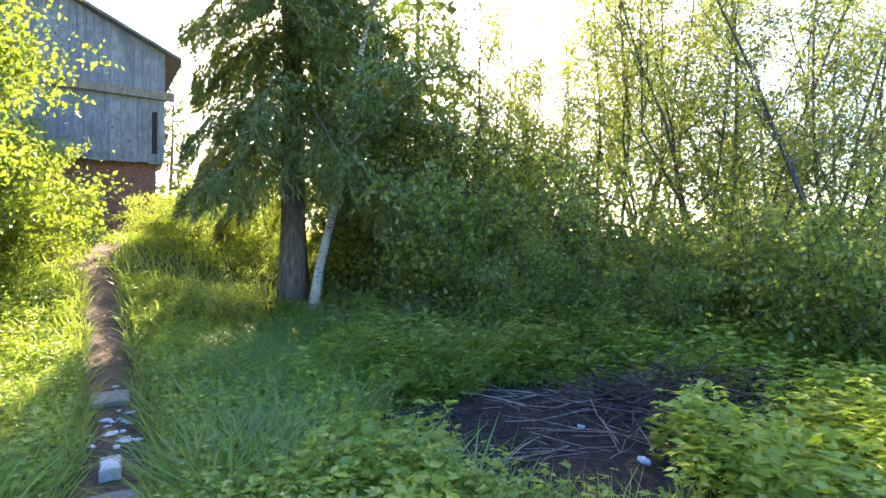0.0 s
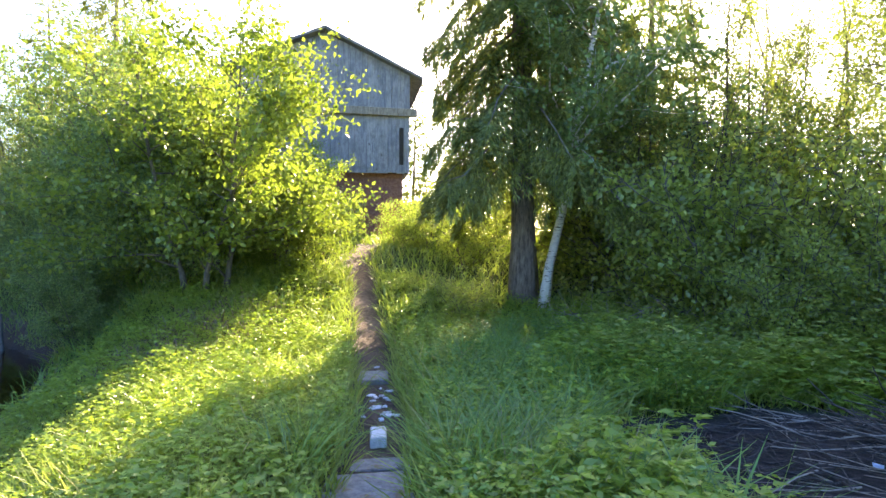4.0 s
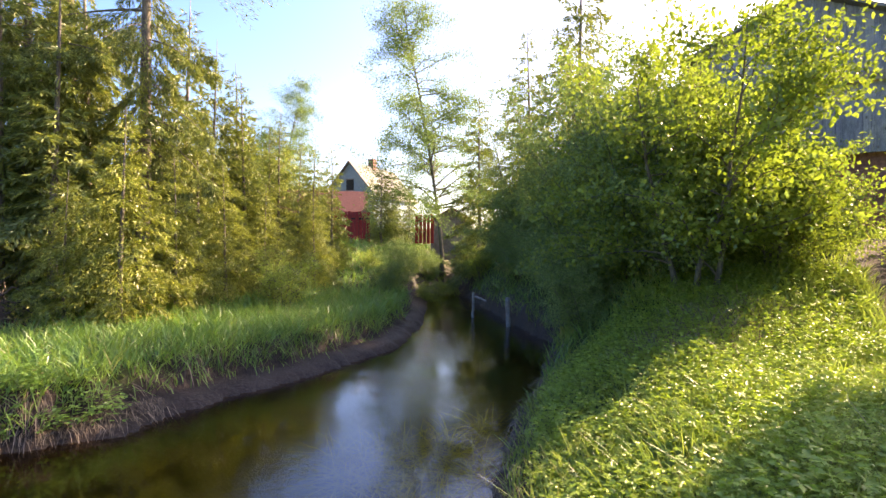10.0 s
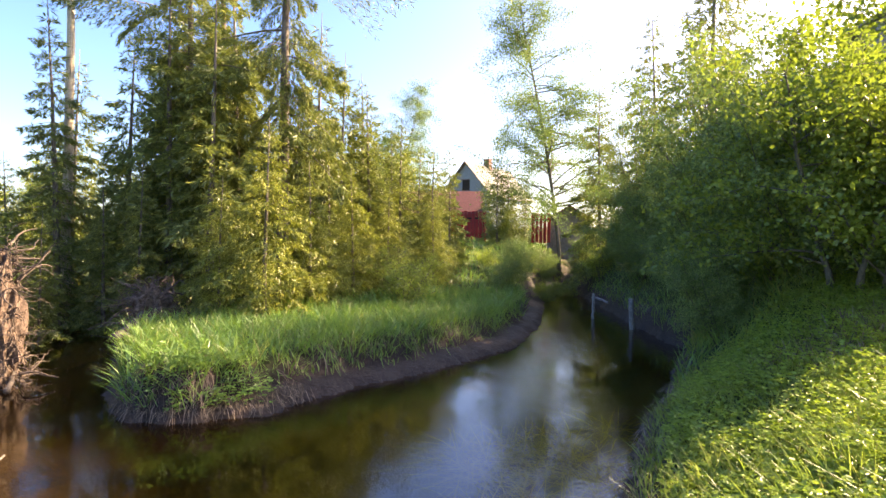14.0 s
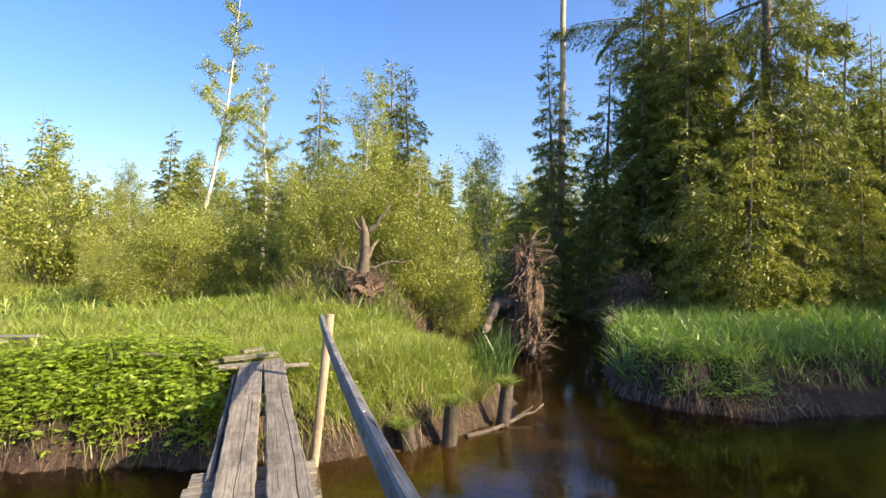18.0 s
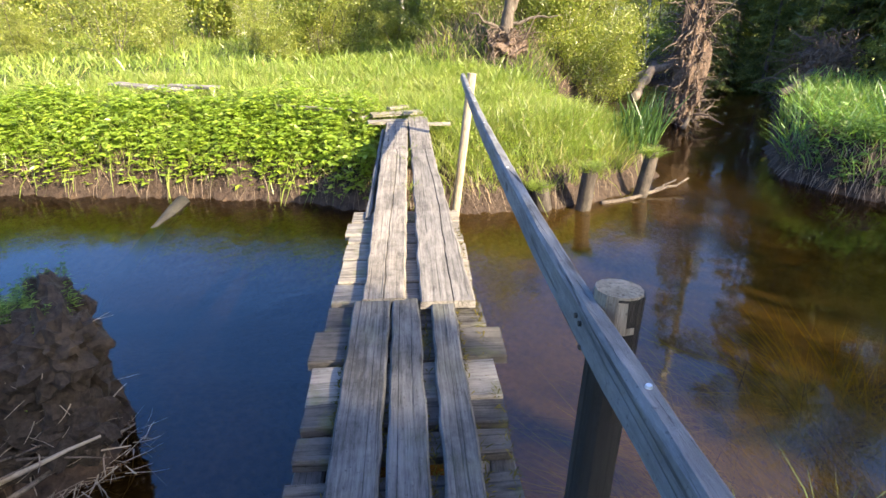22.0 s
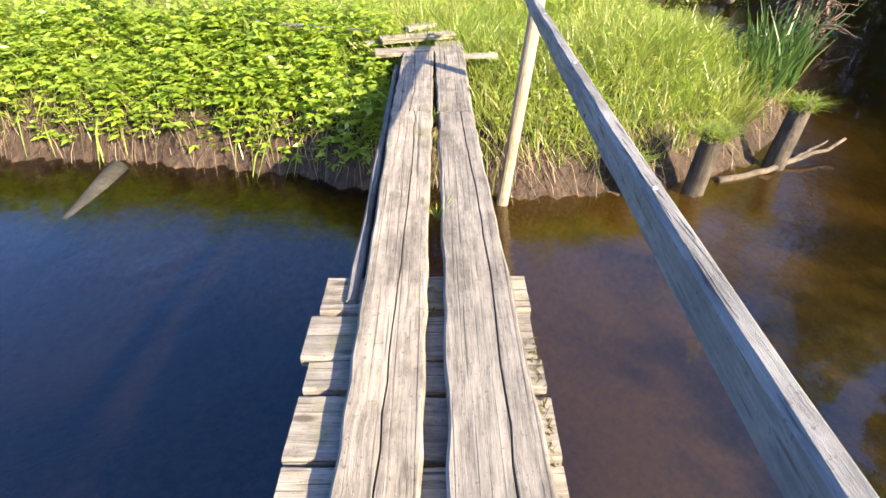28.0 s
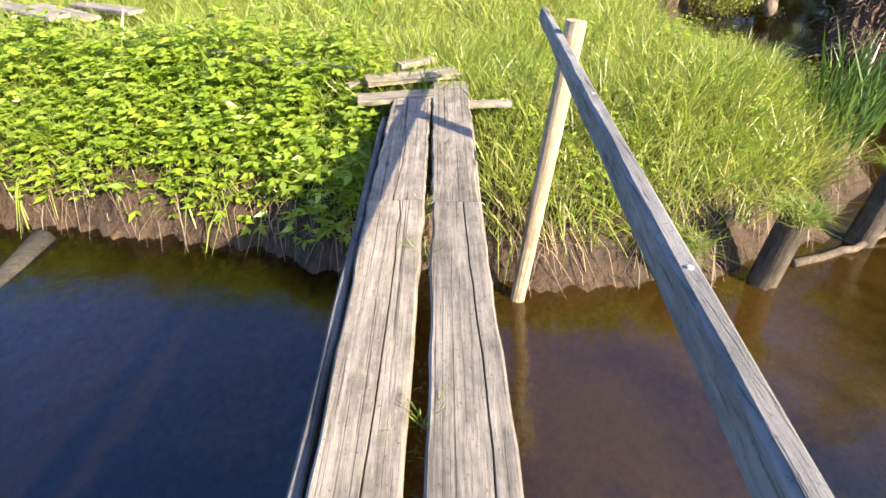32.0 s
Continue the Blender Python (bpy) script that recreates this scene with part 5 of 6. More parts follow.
grass("grass", 7000, (-5.2, -0.6, -1.4, 5.5), 0.62, 0.014, RG, lambda x, y, d, p, k: (p > 0.28) & (d > 0.25) & (k == 0) & (rough(x, y, 0.28) > 0.25), M_SUNGRASS, "taller tufts of bright grass among the herbs", (0.15, 0.6))
herbs("meadow_herbs", 2200, (-3.2, 0.3, 1.6, 8.0), 0.5, 0.06, RG, lambda x, y, d, p, k: (p > 0.4) & (x > -1.4 - 0.3 * y) & (burnt(x, y) > 1.05) & (rough(x, y, 0.4) > -0.4), M_LUSH, "fresh green herbs among the tall grass", 7)
herbs("raspberry_thicket", 6200, (-1.8, 7, 1.2, 9.5), 0.62, 0.08, RG, lambda x, y, d, p, k: (p > 1.3) & clear(x, y) & (burnt(x, y) > 1.0) & ~((x > -0.3) & (x < 1.2) & (y < 3.6)) & (rough(x, y, 0.6) > -0.6), M_HERB, "bright raspberry plants round the burnt patch", 8)
herbs("raspberry_thicket", 1500, (1.15, 4.6, 1.2, 4.0), 0.62, 0.085, RG, lambda x, y, d, p, k: (x > 0.55 + 0.22 * y) & ~((x < 2.3) & (y > 3.3)), M_HERB, "tall raspberry plants in front of the brush pile", 9)
herbs("nettle_patch", 2600, (-1.5, 5.5, 5.2, 8.6), 0.8, 0.075, RG, lambda x, y, d, p, k: (burnt(x, y) > 1.0) & (rough(x, y, 0.5) > -0.3), M_LEAF_BUSH, "tall shaded herbs in front of the thicket", 9)
grass("grass", 34000, (-9.0, -4.0, -11.0, -5.5), 0.42, 0.008, RG, lambda x, y, d, p, k: (d > 0.1) & (k == 2) & clear(x, y) & (0.613 * -(y + 2.865) + 0.79 * (x + 1.34) < 0.6), M_SUNGRASS, "fine bright grass on the far bank beside the bridge")
herbs("herbs", 1500, (-9.0, -4.0, -11.0, -5.5), 0.36, 0.05, RG, lambda x, y, d, p, k: (d > 0.15) & (k == 2) & clear(x, y) & (rough(x, y, 0.4) > -0.1), M_HERB, "small herbs in the grass of the far bank", 6)
herbs("raspberry_thicket", 7000, (-5.5, 3.5, -14, -7), 0.5, 0.095, RG, lambda x, y, d, p, k: (d > 0.04) & (d < 1.9 + 0.7 * rough(x, y, 0.9)) & (k == 2) & clear(x, y) & (0.613 * -(y + 2.865) + 0.79 * (x + 1.34) > 0.35), M_HERB, "sunlit raspberry plants on the far bank", 9)
grass("grass", 26000, (-6.0, 3.5, -14.5, -8), 0.5, 0.008, RG, lambda x, y, d, p, k: (d > 1.5) & (d < 4.5) & (k == 2) & clear(x, y) & ~boarded(x, y), M_SUNGRASS, "fine bright grass behind the raspberry plants")
herbs("herbs", 420, (-10.5, -8.8, -6, -2.5), 0.5, 0.08, RG, lambda x, y, d, p, k: (d > 0.1) & (k == 1), M_LUSH, "leafy plants on the tip of the point", 8)

# ---- dry fringes and hanging roots on the banks ----


def fringe(name, n, area, rng, ok, long, wide, mat, label, out=(0.02, 0.35)):
    """Strands that hang from the edge of a bank towards the water."""
    seg = np.array([k for k in range(len(SHORE)) if area[0] - 1 < SHORE[k][0] < area[1] + 1 and area[2] - 1 < SHORE[k][1] < area[3] + 1])
    a, b = SHORE[seg], SHORE[(seg + 1) % len(SHORE)]
    run = np.linalg.norm(b - a, axis=1)
    pick = rng.choice(len(seg), n, p=run / run.sum())
    x, y = (a[pick] + (b - a)[pick] * rng.uniform(0, 1, n)[:, None] + rng.uniform(-1.1, 1.1, (n, 2))).T
    h, d, walked, kind = land(x, y)
    keep = ok(x, y, d, walked, kind) & (x > area[0]) & (x < area[1]) & (y > area[2]) & (y < area[3])
    base = np.stack([x, y, h], axis=1)[keep]
    x, y = base[:, 0], base[:, 1]
    e = 0.15
    gx = (land(x + e, y)[1] - land(x - e, y)[1])
    gy = (land(x, y + e)[1] - land(x, y - e)[1])
    way = unit(np.stack([-gx, -gy, np.zeros(len(x))], axis=1) + rng.normal(size=(len(x), 3)) * 0.35)
    k = len(x)
    ln = long * rng.uniform(0.4, 1.2, k)[:, None]
    lift = rng.uniform(0.0, 0.5, k)[:, None]
    side = unit(np.cross(way, np.array([0, 0, 1.0]))) * (wide * rng.uniform(0.5, 1.3, k))[:, None]
    reach = rng.uniform(out[0], out[1], k)[:, None]
    rows = []
    for q, w in ((0.0, 0.7), (0.45, 1.0), (1.0, 0.2)):
        c = base + np.array([0, 0, 0.03]) + way * reach * q * 1.2 + np.array([0, 0, 1.0]) * ln * (lift * q - (1.0 + lift) * 0.9 * q * q)
        rows += [c - side * w, c + side * w]
    v = np.stack(rows, axis=1).reshape(-1, 3)
    i = np.arange(k)[:, None] * 6
    f = np.concatenate([i + np.array([[a, a + 1, a + 3, a + 2]]) for a in (0, 2)], axis=1).reshape(-1, 4)
    return tagged(put(name, mesh_from(name, v, f, mat)), label, "dry grass", kind="stuff")


RF = np.random.default_rng(77)
fringe("dry_grass", 30000, (-9.8, 4, -14, -5), RF, lambda x, y, d, p, k: (d > 0.05) & (d < 0.45) & (k == 2) & (rough(x, y, 0.3) > -0.35), 0.48, 0.0032, M_DRY, "dry stalks and roots hanging over the far bank")
fringe("dry_grass", 20000, (-10.8, -8.8, -6.2, -2.0), RF, lambda x, y, d, p, k: (d > 0.05) & (d < 0.5) & (k == 1), 0.42, 0.005, M_DRY, "dry roots hanging from the tip of the point")
fringe("dry_grass", 5000, (-16, -9.4, -2.6, 4.5), RF, lambda x, y, d, p, k: (d > 0.75) & (d < 1.15) & (k == 1), 0.22, 0.008, M_DRY, "dry grass on the edge above the mud")
fringe("dry_grass", 3000, (-2.2, 2.0, -7.5, -1.8), RF, lambda x, y, d, p, k: (d > 0.05) & (d < 0.5) & (k == 3) & (y > -4.2), 0.2, 0.004, M_DRY, "dead stalks hanging from the near bank", (0.02, 0.15))
fringe("dry_grass", 12000, (-9.5, -2.0, -2.2, 4.5), RF, lambda x, y, d, p, k: (d > 0.0) & (d < 0.3) & (k == 0), 0.3, 0.006, M_DRY, "pale dry blades at the water's edge")
fringe("root_mat", 26000, (-1.9, 1.2, -7, -4.3), RF, lambda x, y, d, p, k: (d > -0.05) & (d < 0.6) & (k == 3), 0.2, 0.004, M_ROOTLET, "matted dead roots on the face of the near bank", (0.0, 0.05))
fringe("hanging_grass", 14000, (-20, -9.2, -4.0, 7), RF, lambda x, y, d, p, k: (d > 0.65) & (d < 1.1) & (k == 1), 0.34, 0.009, M_LUSH, "green grass hanging over the muddy edge", (0.1, 0.4))
fringe("hanging_grass", 5000, (-9.8, 2, -13, -5), RF, lambda x, y, d, p, k: (d > 0.1) & (d < 0.5) & (k == 2), 0.4, 0.006, M_GRASS, "green grass hanging over the far bank", (0.1, 0.4))
fringe("hanging_grass", 4000, (-1.6, 1.2, -7, -4.4), RF, lambda x, y, d, p, k: (d > 0.1) & (d < 0.6) & (k == 3), 0.14, 0.006, M_GRASS, "green moss and grass hanging over the near bank", (0.02, 0.12))
grass("straw", 5000, (-14, -8, -14.5, -9), 0.5, 0.014, RF, lambda x, y, d, p, k: (d > 0.2) & (k == 2) & ((x + 11.3) ** 2 + (y + 11.6) ** 2 < 5), M_DRY, "dry straw on the root mound")
grass("orange_grass", 1600, (-7.6, -5.6, 4.0, 7.0), 0.4, 0.014, RF, lambda x, y, d, p, k: (d > 0.3) & (p > 0.5) & (k == 0), M_DRY, "reddish dry stalks beside the path")


def twig_heap(name, n, place, size, rng, thick, mat, label, category="branches", flat=0.2, long=(0.25, 0.9)):
    """Loose crossed sticks in one heap."""
    pieces = []
    for _ in range(n):
        r, a = math.sqrt(rng.uniform(0, 1)), rng.uniform(0, 6.283)
        x, y = place[0] + math.cos(a) * r * size[0], place[1] + math.sin(a) * r * size[1]
        z = ground_z(x, y) + rng.uniform(0.0, size[2]) * (1 - r * 0.8)
        az = rng.uniform(0, 6.283)
        ln = rng.uniform(*long)
        p = limb((x, y, z), (math.cos(az), math.sin(az), rng.uniform(-0.5, 1) * flat), ln, rng, 0.12, 3)
        p[:, 2] = np.maximum(p[:, 2], z - 0.02)
        pieces.append(tube(p, np.linspace(thick, thick * 0.4, 4) * rng.uniform(0.4, 1.3), 4, False))
    v, f = join(pieces)
    return tagged(put(name, mesh_from(name, v, f, mat, True)), label, category, kind="stuff")


def blob(radii, seed, lumps=0.45):
    """A ragged lump of earth."""
    bm = bmesh.new()
    bmesh.ops.create_icosphere(bm, subdivisions=4, radius=1.0)
    off = Vector((seed * 3.1, seed * 1.7, 0))
    for v in bm.verts:
        n = noise.fractal(v.co * 2.2 + off, 0.8, 2.2, 4)
        v.co = v.co * (1 + lumps * n)
        v.co = Vector((v.co.x * radii[0], v.co.y * radii[1], v.co.z * radii[2]))
    return bm


M_TWIG = wood_material("dead_twig", (0.02, 0.017, 0.015), (0.11, 0.088, 0.07), (3, 3, 3))
M_TWIG_PALE = wood_material("pale_twig", (0.16, 0.13, 0.1), (0.4, 0.34, 0.27), (3, 3, 3))
twig_heap("burnt_twigs", 380, (0.5, 4.1), (1.4, 1.0, 0.12), RF, 0.007, M_TWIG, "charred twigs lying on black ash", long=(0.12, 0.5))
twig_heap("brush_pile", 420, (1.9, 4.35), (0.85, 0.6, 0.36), RF, 0.009, M_TWIG, "low pile of dead brushwood", flat=0.35)
twig_heap("pale_twigs", 70, (0.9, 4.1), (1.3, 0.9, 0.16), RF, 0.006, M_TWIG_PALE, "bleached twigs on the burnt patch")
twig_heap("dead_brush", 260, (-0.6, 8.2), (1.6, 1.0, 0.7), RF, 0.008, M_TWIG_PALE, "dead brush under the bushes", flat=1.2)
herbs("raspberry_clump", 420, (-1.1, -0.1, 1.5, 3.5), 0.5, 0.075, RF, lambda x, y, d, p, k: (p > 0.8) & (x < -0.15), M_HERB, "raspberry plants with broad leaves at the edge of the burnt patch", 10)
herbs("horsetail_clump", 150, (-1.3, 1.4, -7, -4.5), 0.3, 0.04, RF, lambda x, y, d, p, k: (d > 0.06) & (d < 0.7) & (k == 3), M_FERN, "feathery green horsetails on the near bank", 26)
def horsetails(n, x0, x1, y0, y1, z, seed):
    rng = np.random.default_rng(seed)
    b, w = [], []
    for _ in range(n):
        foot = np.array([rng.uniform(x0, x1), rng.uniform(y0, y1), z])
        stem = limb(foot, (rng.normal() * 0.3 - 0.2, rng.normal() * 0.3, 1), rng.uniform(0.14, 0.3), rng, 0.12, 4)
        u = np.repeat(np.linspace(0.2, 1.0, 9), 6)
        az = rng.uniform(0, 6.283, len(u))
        b.append(along(stem, u))
        w.append(np.stack([np.cos(az), np.sin(az), rng.uniform(-0.5, 0.4, len(u))], axis=1) * (1.3 - u)[:, None])
    b, w = np.concatenate(b), np.concatenate(w)
    ln = 0.075 * np.linalg.norm(w, axis=1).clip(0.3, 1.2)
    v, f = leaves(b, w, ln, 0.007, rng, 0.2, 0.3)
    return tagged(put("horsetail_tuft", mesh_from("horsetail_tuft", v, f, M_FERN)), "feathery green horsetails on the clods of the bank", "horsetails", kind="stuff")


horsetails(60, -1.0, 0.1, -5.75, -5.2, -0.36, 71)
M_CLOD = bark_material("root_bound_earth", (0.012, 0.009, 0.007), (0.06, 0.045, 0.033), (12, 12, 12))
for n, (x, y, z, rx, ry, rz) in enumerate(((-0.86, -5.22, -0.42, 0.2, 0.24, 0.22), (-0.66, -5.22, -0.5, 0.26, 0.18, 0.26), (-0.35, -5.3, -0.5, 0.28, 0.18, 0.28), (-0.92, -5.55, -0.45, 0.18, 0.26, 0.28), (-0.05, -5.25, -0.55, 0.26, 0.2, 0.26), (-0.8, -5.12, -0.85, 0.2, 0.15, 0.22), (-0.45, -5.2, -0.9, 0.3, 0.14, 0.22), (-0.95, -5.4, -0.88, 0.14, 0.24, 0.25))):
    bank_clod = part("bank_clod", blob((rx, ry, rz), 20 + n, 0.5), M_CLOD, None)
    bank_clod.location = (x, y, z)
    tagged(bank_clod, "ragged lump of dark root-bound earth on the bank's edge", "earth")
twig_heap("dead_twigs", 150, (-0.75, -5.2), (0.4, 0.45, 0.08), RF, 0.004, M_TWIG_PALE, "dead grey twigs on the mossy bank", flat=0.1, long=(0.08, 0.24))
for n, (x, y, ln, turn, r) in enumerate(((-0.72, -5.02, 0.55, 200, 0.016), (-0.55, -5.0, 0.75, 165, 0.02), (-1.0, -5.05, 0.22, 200, 0.013), (-0.6, -5.06, 0.5, 150, 0.009), (-0.85, -5.04, 0.4, 185, 0.008), (-0.5, -5.02, 0.5, 200, 0.009), (-0.75, -4.98, 0.42, 160, 0.007), (-1.0, -5.2, 0.3, 230, 0.007), (-0.4, -5.05, 0.6, 178, 0.01))):
    rr = np.random.default_rng(500 + n)
    stick = limb((x - 0.5 * ln * math.cos(radians(turn)), y - 0.5 * ln * math.sin(radians(turn)), -0.98 + 0.02 * n), (math.cos(radians(turn)), math.sin(radians(turn)), rr.uniform(-0.25, 0.1)), ln, rr, 0.08, 5)
    tagged(put("drift_stick", mesh_from("drift_stick", *tube(stick, np.linspace(r, r * 0.4, 6), 6), M_TWIG_PALE if n % 3 == 1 else M_SNAG, True)), "grey drift stick caught at the foot of the bank", "branch")
twig_heap("drift_twigs", 260, (-0.62, -5.12), (0.42, 0.16, 0.1), RF, 0.004, M_TWIG_PALE, "tangled drift twigs at the waterline", flat=0.1, long=(0.1, 0.35))

# ---- concrete slabs, brick and litter on the path ----
M_CONCRETE = bark_material("worn_concrete", (0.13, 0.128, 0.122), (0.3, 0.295, 0.28), (5, 5, 5), (0.2, 0.15, 0.09))
M_BRICK_WHITE = bark_material("white_brick", (0.5, 0.49, 0.45), (0.72, 0.71, 0.67), (9, 9, 9))
M_SHARD = bark_material("white_shard", (0.6, 0.6, 0.62), (0.8, 0.8, 0.82), (9, 9, 9))


def chipped_slab(name, x, y, lx, ly, thick, turn, mat, label, category, seed, lift=0.0, tip=0.0):
    rng = random.Random(seed)
    bm = bmesh.new()
    outline = []
    n = 5
    for (ax, ay), (bx, by) in zip(((-1, -1), (1, -1), (1, 1), (-1, 1)), ((1, -1), (1, 1), (-1, 1), (-1, -1))):
        for k in range(n):
            u = k / n
            outline.append(((ax + (bx - ax) * u) * lx / 2 + rng.uniform(-1, 1) * 0.008, (ay + (by - ay) * u) * ly / 2 + rng.uniform(-1, 1) * 0.008))
    f = bm.faces.new([bm.verts.new((a, b, -thick)) for a, b in outline])
    r = bmesh.ops.extrude_face_region(bm, geom=[f])
    bmesh.ops.translate(bm, verts=[g for g in r["geom"] if isinstance(g, bmesh.types.BMVert)], vec=(0, 0, thick))
    bmesh.ops.recalc_face_normals(bm, faces=bm.faces)
    bmesh.ops.bevel(bm, geom=[e for e in bm.edges if e.is_manifold and e.calc_face_angle(0) > 1.2], offset=min(0.008, thick * 0.2), segments=1, affect="EDGES")
    ob = part(name, bm, mat, None)
    ob.matrix_basis = pose(x, y, ground_z(x, y) + lift, tip, 0, turn)
    return tagged(ob, label, category)


chipped_slab("paving_slab", -2.02, 2.38, 0.58, 0.6, 0.07, 33, M_CONCRETE, "wet worn grey concrete slab with a dirty middle, set in the path", "slab", 1, 0.035)
chipped_slab("paving_slab", -2.22, 2.83, 0.5, 0.2, 0.06, 33, M_CONCRETE, "earth-covered concrete slab in the path", "slab", 2, 0.02)
chipped_slab("paving_slab", -3.5, 4.95, 0.34, 0.3, 0.09, 30, M_CONCRETE, "tilted grey concrete piece on the path", "slab", 3, 0.075, 8)
chipped_slab("brick", -2.42, 3.22, 0.125, 0.26, 0.088, 32, M_BRICK_WHITE, "whitish brick lying on the path", "brick", 4, 0.09)
chipped_slab("plastic_scrap", -1.95, 3.3, 0.12, 0.06, 0.02, 70, M_SHARD, "white plastic scrap at the path's edge", "litter", 5, 0.03, 10)
rng_litter = random.Random(8)
for k in range(26):
    u = rng_litter.uniform(0, 1)
    x, y = -2.65 - 1.0 * u + rng_litter.uniform(-0.14, 0.14), 3.65 + 1.75 * u + rng_litter.uniform(-0.14, 0.14)
    s = rng_litter.uniform(0.03, 0.09)
    chipped_slab("white_shard", x, y, s, s * rng_litter.uniform(0.5, 0.9), 0.012, rng_litter.uniform(0, 180), M_SHARD, "small white broken shard on the dirt path", "shard", 20 + k, 0.018)
M_BLUE = bark_material("blue_plastic", (0.35, 0.45, 0.6), (0.6, 0.7, 0.8), (9, 9, 9))
for x, y, s in ((-0.62, 5.0, 0.12), (0.9, 3.9, 0.07), (1.1, 3.1, 0.08)):
    chipped_slab("plastic_scrap", x, y, s, s * 0.7, 0.03, x * 90, M_BLUE, "pale blue plastic scrap on the burnt patch", "litter", int(x * 50) + 99, 0.06, 14)

# ---- stumps, logs, roots ----


def round_thing(name, pieces, mat, label, category):
    v, f = join(pieces)
    return tagged(put(name, mesh_from(name, v, f, mat, True)), label, category)


def stump(x, y, top, r, lean, seed, label):
    rng = np.random.default_rng(seed)
    root = thing("stump", pose(x, y, WATER_Z), label, "stump")
    p = limb((0, 0, -0.5), (lean[0], lean[1], 1), top - WATER_Z + 0.5, rng, 0.03, 8)
    sides = 14
    v, f = tube(p, r * np.linspace(1.05, 0.92, len(p)), sides)
    ring = v[:-2].reshape(len(p), sides, 3)
    groove = 1 + 0.12 * np.sin(np.arange(sides) * 2.7 + seed) + rng.normal(size=sides) * 0.05
    c = p[:, None, :]
    ring[:] = c + (ring - c) * groove[None, :, None]
    ring[-1, :, 2] += rng.uniform(-0.07, 0.05, sides)
    put("body", mesh_from("body", v, f, M_STUMP, True), root)
    n = 420
    a, q = rng.uniform(0, 6.283, n), np.sqrt(rng.uniform(0, 1, n)) * r * 1.25
    base = p[-1] + np.stack([np.cos(a) * q, np.sin(a) * q, rng.uniform(-0.06, 0.02, n)], axis=1)
    mv, mf = blades(base, rng.uniform(0.04, 0.13, n), 0.006, rng.uniform(0.5, 1.4, n), rng, 0.8)
    put("moss", mesh_from("moss", mv, mf, M_GRASS), root, None, "brownish moss and grass tuft")
    return root


stump(-6.38, -5.74, -0.62, 0.095, (0.05, 0.0), 1, "rotten grey stump in the water with a mossy top")
stump(-7.27, -5.5, -0.58, 0.09, (-0.12, -0.05), 2, "rotten leaning stump in the water with a grass tuft")
stump(-6.05, -6.0, -0.85, 0.1, (0.1, 0.0), 3, "low rotten stump against the bank")


def log(name, a, b, r0, r1, mat, label, seed, category="log", sides=10, crook=0.05):
    rng = np.random.default_rng(seed)
    a, b = np.array(a, dtype=float), np.array(b, dtype=float)
    n = 9
    p = a + (b - a) * np.linspace(0, 1, n)[:, None] + rng.normal(size=(n, 3)) * crook * np.linalg.norm(b - a) * 0.12
    v, f = tube(p, np.linspace(r0, r1, n) * rng.uniform(0.92, 1.08, n), sides)
    return round_thing(name, [(v, f)], mat, label, category)


log("driftwood_branch", (-6.75, -5.62, -1.17), (-8.1, -5.25, -1.06), 0.034, 0.014, M_SNAG, "bleached driftwood branch at the stumps", 3, crook=0.14)
log("driftwood_branch", (-7.4, -5.45, -1.14), (-7.95, -5.32, -1.02), 0.022, 0.009, M_SNAG, "thin bleached branch over the water", 4)
log("sunken_log", (-2.68, -9.34, -1.17), (-1.0, -7.25, -1.4), 0.085, 0.075, M_LOG, "grey sunken log half under water", 5, crook=0.012)
log("sunken_log", (-0.4, -5.4, -1.45), (-1.3, -7.6, -1.3), 0.05, 0.06, M_TWIG, "thin dark branch under water", 6)
log("water_stake", (-16.9, 8.1, -1.5), (-16.8, 8.0, -0.15), 0.09, 0.08, M_RAIL, "grey stake standing in the stream", 7)
log("water_pole", (-20.5, 8.6, -0.45), (-17.6, 7.6, -0.35), 0.05, 0.04, M_RAIL, "thin grey pole across the stream", 8)
log("water_stake", (-19.4, 8.0, -1.5), (-19.35, 8.0, -0.2), 0.06, 0.05, M_RAIL, "thin stake in the stream", 9)


def root_plate(name, x, y, z, high, wide, yaw, seed, n, mat, label):
    """An upturned root plate: a core of soil with twisting roots all round."""
    rng = np.random.default_rng(seed)
    root = thing(name, pose(x, y, z, 0, 0, yaw), label, "roots")
    part("soil_core", blob((wide * 0.30, wide * 0.24, high * 0.48), seed), M_SOIL, root).location = (0, 0, high * 0.36)
    strands = []
    for _ in range(n):
        h = rng.uniform(0, 0.95) * high
        taper = 1.0 - 0.55 * h / high
        a = rng.uniform(0, 6.283)
        s = np.array([math.cos(a) * wide * 0.28 * taper, math.sin(a) * wide * 0.28 * taper, h])
        d = np.array([math.cos(a), math.sin(a), rng.uniform(-0.9, 0.9)])
        p = limb(s, d, wide * rng.uniform(0.12, 0.62), rng, 0.42, 5, 0.12)
        strands.append(tube(p, np.linspace(1, 0.25, 6) * rng.choice((0.008, 0.014, 0.03), p=(0.6, 0.3, 0.1)), 5, False))
    for _ in range(10):
        s = np.array([rng.normal() * 0.12 * wide, rng.normal() * 0.12 * wide, high * 0.7])
        p = limb(s, (rng.normal() * 0.25, rng.normal() * 0.25, 1), high * rng.uniform(0.25, 0.5), rng, 0.22, 6)
        p[-1] += np.array([0.12, 0, -0.08])
        strands.append(tube(p, np.linspace(1, 0.3, 7) * 0.018, 5, False))
    v, f = join(strands)
    put("root_tangle", mesh_from("root_tangle", v, f, mat, True), root)
    return root


